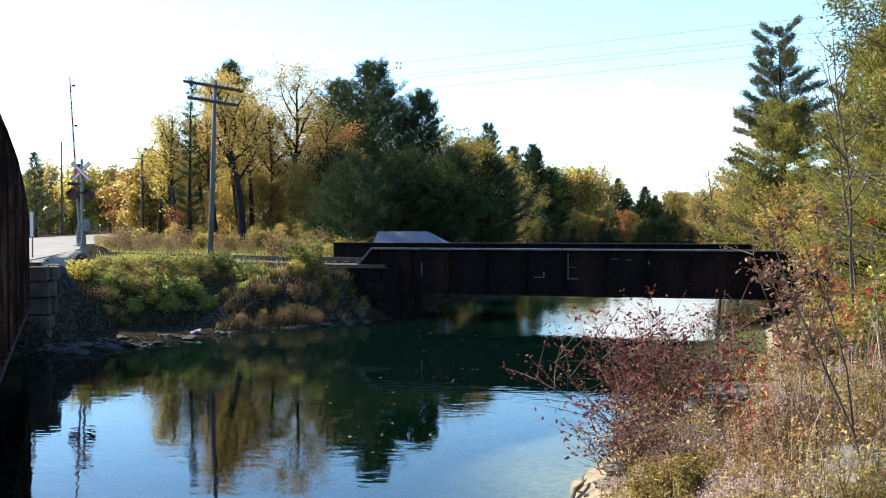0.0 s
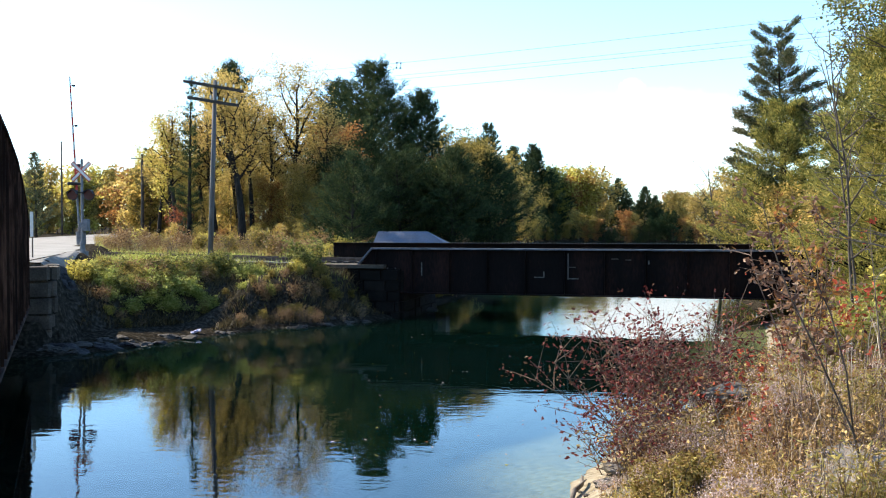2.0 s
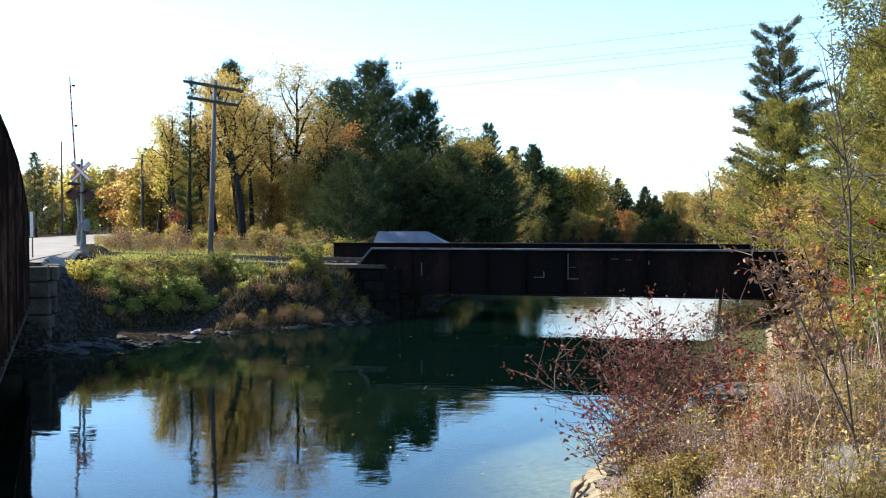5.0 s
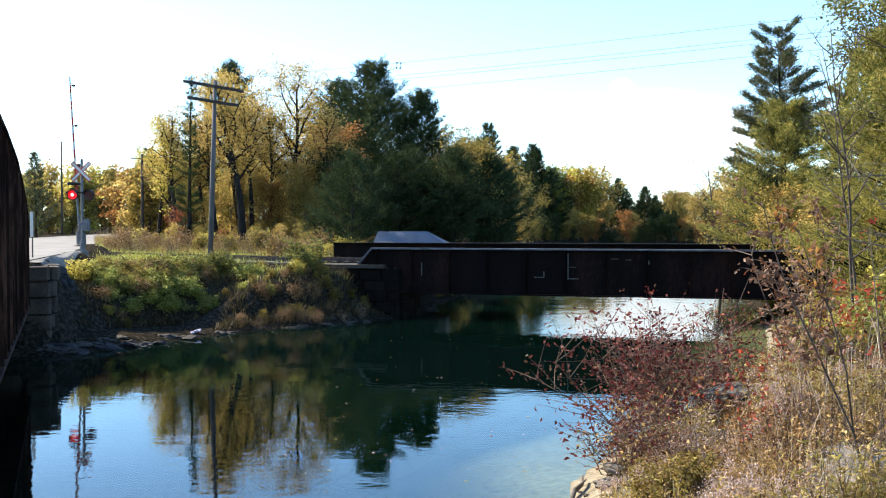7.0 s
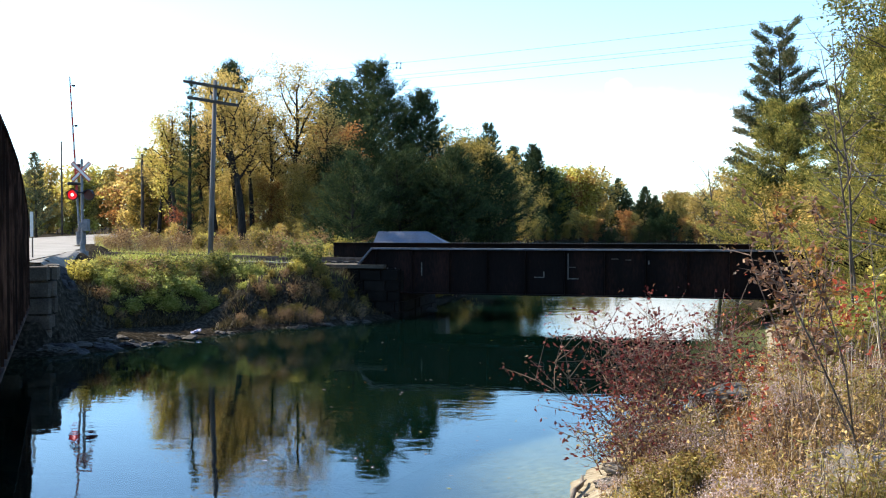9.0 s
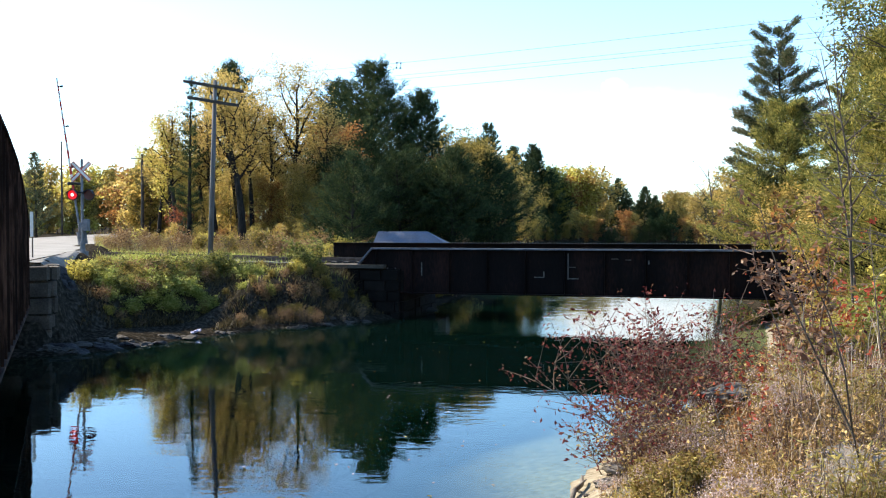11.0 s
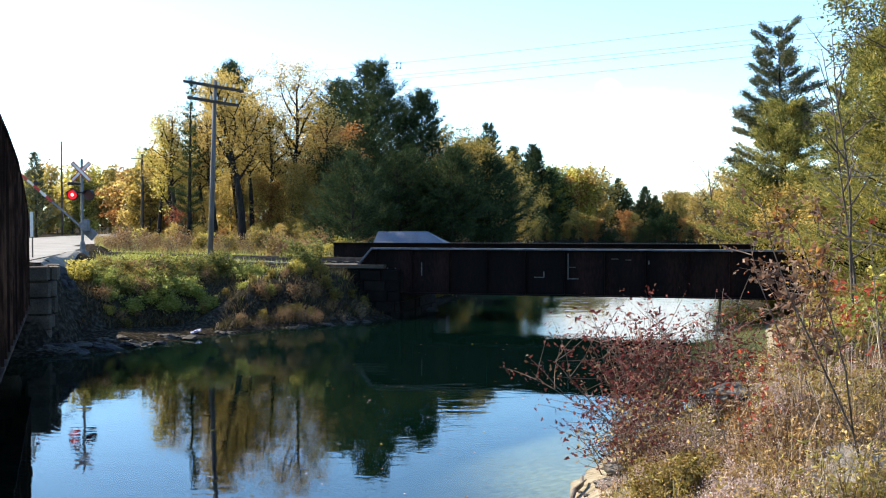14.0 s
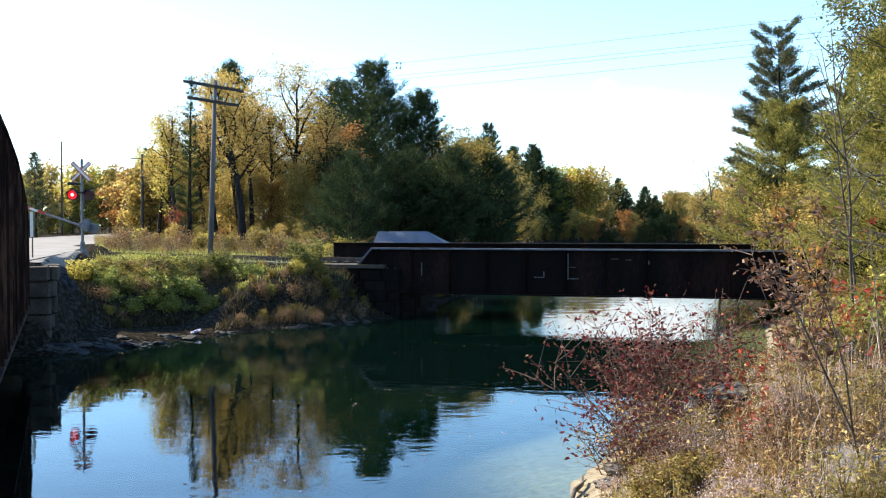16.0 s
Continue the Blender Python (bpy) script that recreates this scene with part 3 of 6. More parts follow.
# ---- road ----
def build_road():
    right = [(-42, 138), (-33.5, 92), (-26.0, 72), (-20.1, 53), (-17.4, 44.5), (-14.4, 32.6)]
    left = [(-50, 138), (-40.5, 92), (-34.5, 72), (-29.5, 53), (-26, 44.5), (-21.0, 31)]
    v, f = [], []
    n = 10
    for k in range(len(right) - 1):
        for j in range(n):
            a = j / n
            r = Vector(right[k]).lerp(Vector(right[k + 1]), a)
            q = Vector(left[k]).lerp(Vector(left[k + 1]), a)
            for u in np.linspace(0, 1, 5):
                p = r.lerp(q, u)
                v.append((p.x, p.y, 3.03 + 0.06 * math.sin(u * math.pi)))
    m = len(v) // 5
    f = [(i * 5 + j, i * 5 + j + 1, i * 5 + j + 6, i * 5 + j + 5) for i in range(m - 1) for j in range(4)]
    tagged(part("road", array_mesh("road", np.array(v), np.array(f), ASPHALT)), "pale sandy asphalt road curving away", "road", kind="structure")


build_road()


def build_road_bridge():
    t = thing("road_bridge", road_pose(0, 0, 0), "dark rusty plate-girder road bridge with rounded girder end", "bridge")
    L = 29.0
    top = []
    for i in range(15):
        q = 17.0 * (i / 14) ** 1.5
        top.append((-q, float(np.interp(q, [0, 0.6, 2.7, 5.6, 8.6, 13, 17], [3.9, 4.3, 4.98, 5.5, 5.87, 6.14, 6.27]))))
    outline = [(0, 1.55)] + top + [(-L, 6.3), (-L, 1.55)]
    for off, nm in ((-0.02, "near_girder"), (-7.4, "far_girder")):
        g = part(nm, Shape().extrude(outline, 0.03, Matrix.Translation((0, -off, 0))), RUST, t, "dark rusted riveted plate girder")
        fl = Shape()
        edge = outline[1:-1]
        for a, b in zip(edge[:-1], edge[1:]):
            dx, dz = b[0] - a[0], b[1] - a[1]
            ln = math.hypot(dx, dz)
            fl.box((ln + 0.04, 0.4, 0.05), Matrix.Translation(((a[0] + b[0]) / 2, -off, (a[1] + b[1]) / 2)) @ Matrix.Rotation(-math.atan2(dz, dx), 4, "Y"))
        part("top_flange", fl, RUST, g)
        part("bottom_flange", Shape().box((L, 0.4, 0.06), Matrix.Translation((-L / 2, -off, 1.55))), RUST, g)
        for i in range(24):
            x = -0.5 - i * 1.15
            zt = np.interp(-x, [-q[0] for q in edge], [q[1] for q in edge]) - 0.06
            side = -1 if nm == "near_girder" else 1
            part("stiffener", Shape().box((0.03, 0.17, zt - 1.6), Matrix.Translation((x, -off + side * 0.1, (zt + 1.6) / 2))).box((0.16, 0.03, zt - 1.6), Matrix.Translation((x, -off + side * 0.03, (zt + 1.6) / 2))), RUST, g)
    part("deck", Shape().box((L, 7.2, 0.3), Matrix.Translation((-L / 2, 3.7, 2.84))), CONCRETE, t)
    for i in range(9):
        part("floor_beam", Shape().box((0.3, 7.3, 0.7), Matrix.Translation((-1.5 - i * 3.2, 3.7, 2.3))), RUST, t)


build_road_bridge()


def build_road_abutment():
    rng = random.Random(5)
    a = thing("abutment_road_far", road_pose(0, 0, 0), "rough stone abutment under the road bridge end", "abutment", kind="structure")
    part("core", Shape().box((2.4, 9.4, 3.7), Matrix.Translation((1.3, 4.0, 1.0))), STONE, a)
    for row in range(6):
        z = -0.4 + row * 0.55
        for k in range(3 + (5 - row) * 2 // 3):
            part("stone", Shape().box((rng.uniform(0.6, 0.8), 0.34, rng.uniform(0.42, 0.54)), Matrix.Translation((0.5 + k * 0.8 + (row % 2) * 0.15, -0.82 + rng.uniform(-0.12, 0.06), z + 0.27)) @ Matrix.Rotation(rng.uniform(-0.07, 0.07), 4, "Y") @ Matrix.Rotation(rng.uniform(-0.1, 0.1), 4, "Z"), 0.09), STONE, a)
        for k in range(4):
            part("stone", Shape().box((0.34, rng.uniform(0.7, 0.92), rng.uniform(0.44, 0.54)), Matrix.Translation((0.05 + rng.uniform(-0.1, 0.04), -0.4 + k * 0.93, z + 0.27)) @ Matrix.Rotation(rng.uniform(-0.06, 0.06), 4, "X"), 0.09), STONE, a)
    wing = [(-15.2, -0.1), (-15.2, 2.7), (-14.98, 2.6)]
    for i in range(9):
        u = i / 8
        wing.append((-14.9 + 1.75 * u + rng.uniform(-0.02, 0.02), 2.30 - 2.1 * u + rng.uniform(-0.04, 0.04)))
    wing += [(-13.0, -0.1)]
    w = thing("wing_wall", pose(0, 36.75, 0), "dark sloping wing wall of rough stone beside the abutment", "wall", kind="structure")
    part("wall", Shape().extrude(wing, 0.6), SLATE, w)
    b = thing("abutment_road_near", road_pose(-29, 0, 0), "stone abutment of the road bridge on the near bank", "abutment", kind="structure")
    part("core", Shape().box((3.0, 9.0, 4.4), Matrix.Translation((-1.2, 4.0, 0.3))), STONE, b)


build_road_abutment()


# ---- crossing signal ----
def disc(r, depth, m, sides=20, sh=None):
    sh = sh or Shape()
    return sh.extrude([(r * math.cos(2 * math.pi * i / sides), r * math.sin(2 * math.pi * i / sides)) for i in range(sides)], depth, m)


def build_signal():
    t = thing("crossing_signal", pose(-17.08, 45.0, 3.0, 0, 0, 3), "railway crossing signal with crossbuck, two red lamps and striped gate arm", "crossing signal")
    part("mast", Shape().tube([(0, 0, 0), (0, 0, 4.35)], 0.065, 10).tube([(0, 0, 4.33), (0, 0, 4.42)], [0.075, 0.03], 10), STEEL, t, "galvanised steel mast")
    part("base", Shape().tube([(0, 0, -0.3), (0, 0, 0.05)], 0.28, 8).tube([(0, 0, 0.05), (0, 0, 0.5)], [0.14, 0.1], 10), STEEL, t)
    cb = part("crossbuck", Shape().box((0.05, 0.05, 0.3), Matrix.Translation((0, -0.07, 3.78))), STEEL, t)
    for a in (45, -45):
        m = Matrix.Translation((0, -0.11 - 0.012 * (a > 0), 3.80)) @ Matrix.Rotation(radians(a), 4, "Y")
        bl = part("blade", Shape().box((1.2, 0.012, 0.2), m), WHITE, cb, "white crossbuck blade")
        edge = Shape()
        for z in (-0.08, 0.08):
            edge.box((1.2, 0.006, 0.04), m @ Matrix.Translation((0, -0.01, z)))
        for x in (-0.588, 0.588):
            edge.box((0.024, 0.006, 0.2), m @ Matrix.Translation((x, -0.01, 0)))
        part("blade_border", edge, RED, cb, "red border")
    part("lamp_bracket", Shape().tube([(-0.42, -0.05, 2.82), (0.42, -0.05, 2.82)], 0.03, 8), BLACK, t)
    part("bell", Shape().tube([(-0.66, -0.05, 3.24), (-0.6, -0.05, 3.24), (-0.3, -0.02, 3.24), (0, 0, 3.22)], [0.05, 0.085, 0.075, 0.05], 10), BLACK, t, "black bell beside the mast")
    glows = []
    for x in (-0.38, 0.38):
        lp = part("signal_lamp", disc(0.265, 0.02, Matrix.Translation((x, -0.16, 2.70)), 24), BLACK, t, "black round lamp with dark red lens")
        part("housing", Shape().tube([(x, -0.14, 2.82), (x, 0.06, 2.82)], [0.16, 0.1], 14), BLACK, lp)
        vs = Shape()
        for i in range(10):
            a0, a1 = math.pi * (0.05 + 0.9 * i / 10), math.pi * (0.05 + 0.9 * (i + 1) / 10)
            k = len(vs.v)
            for r in (0.23, 0.24):
                for a in (a0, a1):
                    vs.v += [(x + r * math.cos(a), -0.17, 2.70 + r * math.sin(a)), (x + r * math.cos(a), -0.42, 2.70 + r * math.sin(a))]
            vs.f += [(k, k + 1, k + 3, k + 2), (k + 4, k + 6, k + 7, k + 5), (k + 1, k + 5, k + 7, k + 3)]
        part("visor", vs, BLACK, lp)
        part("lens", disc(0.225, 0.03, Matrix.Translation((x, -0.185, 2.70))), LENS, lp, "dark red glass lens")
        gl = part("lit_reflector", disc(0.215, 0.01, Matrix.Translation((x, 0, 2.70))), GLOW_RED, lp, "glowing red reflector")
        gl2 = part("bulb", disc(0.075, 0.004, Matrix.Translation((x, -0.005, 2.70))), GLOW_HOT, lp, "bright bulb")
        glows.append((gl, gl2))
    part("mechanism", Shape().box((0.34, 0.4, 0.55), Matrix.Translation((0.14, 0.02, 1.28)), 0.05).tube([(-0.05, -0.05, 1.28), (0.02, -0.25, 1.28)], 0.12, 10), STEEL, t, "grey gate mechanism box")
    arm = part("gate_arm", Shape().tube([(0, 0, -0.2), (0, 0, 1.66)], [0.055, 0.05], 8).box((0.16, 0.10, 0.4), Matrix.Translation((0.02, 0, -0.3)), 0.03).box((0.46, 0.10, 0.62), Matrix.Translation((0.06, 0, -0.62)), 0.06), STEEL, t, "gate arm with counterweight")
    n, z = 14, 1.65
    for i in range(n):
        h = 0.385
        r = 0.055 - 0.028 * i / n
        part("stripe", Shape().box((2 * r, 0.035, h), Matrix.Translation((0, 0, z + h / 2))), RED if i % 2 == 0 else WHITE, arm, "red stripe" if i % 2 == 0 else "white stripe")
        z += h
    part("arm_lamp", Shape().box((0.18, 0.16, 0.18), Matrix.Translation((0.16, 0, 2.8)), 0.04), BLACK, arm, "small lamp on the arm")
    for zz in (4.7, 6.6):
        part("arm_lamp", Shape().tube([(0.03, 0, zz), (0.2, 0, zz)], 0.025, 8).box((0.13, 0.1, 0.09), Matrix.Translation((0.16, 0, zz)), 0.03), BLACK, arm, "small lamp on the arm")
    blink = part("arm_lamp_bulb", Shape().tube([(0.11, -0.09, 2.8), (0.16, -0.09, 2.8), (0.21, -0.09, 2.8)], [0.05, 0.07, 0.05], 10), GLOW_ARM, arm, "glowing red arm lamp")
    return t, arm, glows, blink


SIGNAL, ARM, GLOWS, BLINK = build_signal()


# ---- poles and wires ----
def build_pole():
    t = thing("utility_pole", pose(-10.8, 44, 2.1), "weathered wooden utility pole with two crossarms and glass insulators", "utility pole")
    top = Vector((0.29, 0, 8.85))
    part("pole", Shape().tube([top * -0.08, top * 0.5, top], [0.13, 0.115, 0.09], 12), POLEWOOD, t, smooth=True)
    for z, L in ((8.55, 3.2), (7.85, 2.75)):
        c = top * (z / 8.85)
        m = Matrix.Translation(c + Vector((0, -0.16, 0))) @ Matrix.Rotation(radians(47), 4, "Z") @ Matrix.Rotation(radians(2.4), 4, "Y")
        arm = part("crossarm", Shape().box((L, 0.10, 0.125), m, 0.01), DARKWOOD, t, "dark wooden crossarm")
        for i in range(8):
            x = -L / 2 + 0.12 + (L - 0.24) * i / 7
            if abs(x) < 0.12:
                continue
            part("insulator", Shape().tube([m @ Vector((x, 0, 0.06)), m @ Vector((x, 0, 0.14))], 0.015, 6).tube([m @ Vector((x, 0, 0.13)), m @ Vector((x, 0, 0.2)), m @ Vector((x, 0, 0.26))], [0.045, 0.04, 0.02], 8), GLASSY, arm, "glass insulator")


build_pole()


def slim_pole(x, y, z, h, r, label):
    t = thing("utility_pole", pose(x, y, z), label, "utility pole")
    part("pole", Shape().tube([(0, 0, -0.3), (0.02, 0, h / 2), (0, 0, h)], [r, r * 0.85, r * 0.65], 10), DARKWOOD, t, smooth=True)
    return t


slim_pole(-45.9, 114.5, 2.6, 11.8, 0.13, "slim dark wooden pole beside the road")
p3 = slim_pole(-25.3, 80, 2.5, 7.8, 0.15, "dark wooden pole with a short arm at the wood's edge")
part("crossarm", Shape().box((1.2, 0.1, 0.1), Matrix.Translation((-0.3, -0.15, 7.4))), DARKWOOD, p3)


def build_wires():
    ends = [(28.1, 15.6), (26.3, 14.75), (25.75, 14.5), (24.05, 13.9)]
    for za, zb in ends:
        a, b = Vector((-26, 150, za)), Vector((32, 44, zb))
        pts = [a.lerp(b, i / 24) - Vector((0, 0, 0.3 * (1 - (2 * i / 24 - 1) ** 2))) for i in range(25)]
        tagged(part("overhead_wire", Shape().tube(pts, [0.029 - 0.014 * i / 24 for i in range(25)], 4), WIRE), "thin dark overhead wire sagging across the river", "wire", "overhead wires")
    t = thing("wire_spacer", pose(-5.2, 112.0, 23.05, 0, 8, -38) @ Matrix.Scale(1.5, 4), "small dark square spacer hung on overhead wires", "wire spacer")
    for x in (-0.2, 0.2):
        for z in (-0.2, 0.2):
            part("clamp", Shape().tube([(x, -0.08, z), (x, 0, z), (x, 0.08, z)], [0.05, 0.07, 0.05], 8), BLACK, t)
    part("frame", Shape().tube([(-0.2, 0, -0.2), (-0.2, 0, 0.2)], 0.02, 5).tube([(0.2, 0, -0.2), (0.2, 0, 0.2)], 0.02, 5).tube([(-0.2, 0, 0.2), (0.2, 0, 0.2)], 0.015, 5).tube([(0, 0, 0.2), (0, 0, 0.42)], 0.012, 5), BLACK, t)


build_wires()


# ---- trees ----
SWAY = []       # things that the breeze stirs: thing, degrees, seconds a swing, start of the swing


def bend(rng, p, d, length, n, lift=0.0, jitter=0.12):
    pts, p, d = [Vector(p)], Vector(p), Vector(d).normalized()
    for _ in range(n):
        d = (d + Vector((rng.uniform(-jitter, jitter), rng.uniform(-jitter, jitter), lift + rng.uniform(-jitter, jitter) * 0.6))).normalized()
        p = p + d * (length / n)
        pts.append(p)
    return pts


def broadleaf(seed, h, w, base, leaves, size, material, bark=None, name="tree", lean=(0, 0), girth=1.0, spread=0.42):
    """Trunk with two orders of limbs; leaves gather round the outer twigs. Returns the Empty, at the origin."""
    rng, nr = random.Random(seed), np.random.default_rng(seed)
    t = thing(name, Matrix(), "", "tree")
    sh, tips = Shape(), []
    r0 = (0.012 * h + 0.03) * girth
    trunk = bend(rng, (0, 0, -0.3), (lean[0], lean[1], 1), h * 0.9, 9, 0.05, 0.09)
    sh.tube(trunk, [r0 * (1 - 0.09 * i) for i in range(10)], 8, False)
    n1 = max(7, int(h * 1.1))
    for i in range(n1):
        u = base + (0.97 - base) * (i + rng.random() * 0.7) / n1
        k = min(8, int(u * 9))
        p = trunk[k].lerp(trunk[k + 1], min(1, u * 9 - k))
        prof = math.sin(math.pi * min(1, max(0.08, (u - base) / (1.05 - base))) ** 0.75)
        ln = w / 2 * (0.45 + 0.75 * prof) * rng.uniform(0.75, 1.15)
        az = i * 2.4 + rng.uniform(-0.5, 0.5)
        up = rng.uniform(0.35, 0.9) + 0.5 * u
        limb = bend(rng, p, (math.cos(az), math.sin(az), up), ln, 5, 0.07, 0.16)
        r1 = r0 * (1 - 0.8 * u) * 0.55 + 0.012
        sh.tube(limb, [r1 * (1 - 0.16 * j) for j in range(6)], 5, False)
        tips += [(limb[j], 0.7) for j in (3, 4, 5)]
        for j in range(1, 6):
            for _ in range(2):
                d = Vector((rng.uniform(-1, 1), rng.uniform(-1, 1), rng.uniform(-0.15, 0.9)))
                tw = bend(rng, limb[j], d, ln * rng.uniform(0.25, 0.5), 3, 0.04, 0.2)
                sh.tube(tw, [r1 * 0.45, r1 * 0.3, r1 * 0.2, 0.004], 4, False)
                tips += [(tw[2], 0.8), (tw[3], 1.0)]
    part("trunk", sh, bark or BARK, t, smooth=True)
    c = np.array([tuple(q) for q, _ in tips])
    pick = nr.integers(0, len(c), leaves)
    sp = np.where(nr.random(len(c)) < 0.18, 0.0, 1.0)[pick]
    pos = c[pick] + nr.normal(size=(leaves, 3)) * spread * np.array([1, 1, 0.75])
    pos = pos[(sp > 0) | (nr.random(leaves) < 0.3)]
    part("crown", leaf_cloud("crown", pos, size, material, nr), None, t)
    return t


def conifer(seed, h, w, base, material, size=0.34, dens=1.0, name="pine_tree", irregular=0.35, droop=0.0, taper=0.75, gap=1.0, tuft=3, fluff=0.06, tip=0.10, hold=0.2, plume=0.0):
    """Straight trunk, whorls of level branches that turn up at the ends, needles in tufts along the twigs."""
    rng, nr = random.Random(seed), np.random.default_rng(seed)
    t = thing(name, Matrix(), "", "tree")
    sh, cen, dirs = Shape(), [], []
    r0 = 0.011 * h + 0.04
    trunk = bend(rng, (0, 0, -0.3), (0, 0, 1), h + 0.2, 10, 0.05, 0.02)
    sh.tube(trunk, [r0 * (1 - 0.095 * i) for i in range(11)], 8, False)
    z = base * h
    while z < h * 0.985:
        u = z / h
        prof = (1 - u) ** taper * 1.15 + tip
        if u < base + hold:
            prof *= 0.6 + 0.4 * (u - base) / hold
        k = rng.randint(4, 6)
        a0 = rng.uniform(0, 6.28)
        for i in range(k):
            ln = w / 2 * prof * rng.uniform(1 - irregular, 1 + irregular)
            if rng.random() < 0.12 * irregular * 3:
                continue
            az = a0 + 6.28 * i / k + rng.uniform(-0.3, 0.3)
            kk = min(9, int(u * 10))
            p = trunk[kk].lerp(trunk[kk + 1], min(1, u * 10 - kk))
            br = bend(rng, p, (math.cos(az), math.sin(az), 0.25 + 0.6 * u ** 2 - droop), ln, 5, 0.06, 0.07)
            r1 = 0.012 + 0.02 * ln / 3
            sh.tube(br, [r1 * (1 - 0.17 * j) for j in range(6)], 4, False)
            m = max(3, int(ln * 6 * dens))
            for j in range(m):
                f = (0.25 + 0.75 * (j + rng.random()) / m) * 5
                q = br[min(4, int(f))].lerp(br[min(4, int(f)) + 1], min(1, f - int(min(4, int(f)))))
                d = (br[5] - br[2]).normalized()
                sd = Vector((-d.y, d.x, 0.12)) * rng.choice((-1, 1))
                tl = ln * 0.32 * rng.uniform(0.5, 1.1) * (1.15 - f / 6.5) + 0.12
                dd = (sd * 0.9 + d * 0.7 + Vector((0, 0, rng.uniform(-0.1, 0.3)))).normalized()
                for s in range(3):
                    cc = q + dd * tl * (s + 0.6) / 3
                    for _ in range(tuft):
                        cen.append(tuple(cc + Vector((rng.gauss(0, fluff), rng.gauss(0, fluff), rng.gauss(0.02 + plume * (f / 5), fluff)))))
                        dirs.append(tuple(dd + Vector((rng.gauss(0, 0.5), rng.gauss(0, 0.5), 0.25 + rng.gauss(0, 0.4)))))
        z += (0.36 + 0.34 * (1 - u)) * rng.uniform(0.8, 1.2) * max(0.7, h / 14) * gap
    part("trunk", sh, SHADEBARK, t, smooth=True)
    c, a = np.array(cen), np.array(dirs)
    n = len(c)
    a /= np.linalg.norm(a, axis=1)[:, None]
    b = np.cross(a, nr.normal(size=(n, 3)))
    b /= np.linalg.norm(b, axis=1)[:, None]
    s = size * (0.6 + 0.8 * nr.random(n))[:, None]
    v = np.stack([c - a * s * 0.3, c + b * s * 0.09, c + a * s * 0.7, c - b * s * 0.09], 1).reshape(-1, 3)
    part("crown", array_mesh("crown", v, np.arange(4 * n).reshape(n, 4), material), None, t)
    return t


DEEP = {}       # how much farther off, and larger, each kind of tree of the wood stands than its plan below


def plant(tree, x, y, label, turn=0.0, scale=1.0, group="", tall=1.0):
    k = DEEP.get(tree.name.split(".")[0], 1.0)
    x, y, scale = x * k, y * k, scale * (1.0 if k == 1.0 else 0.94 * k)
    z = float(height(np.array(x), np.array(y))) - 0.05
    tree.matrix_basis = pose(x, y, z, 0, 0, turn) @ Matrix.Diagonal((scale, scale, scale * tall, 1))
    return tagged(tree, label, "", group)


def again(tree, x, y, turn, scale=1.0, label="", group="", tall=1.0):
    return plant(copy_thing(tree, Matrix()), x, y, label or tree["label"], turn, scale, group, tall)


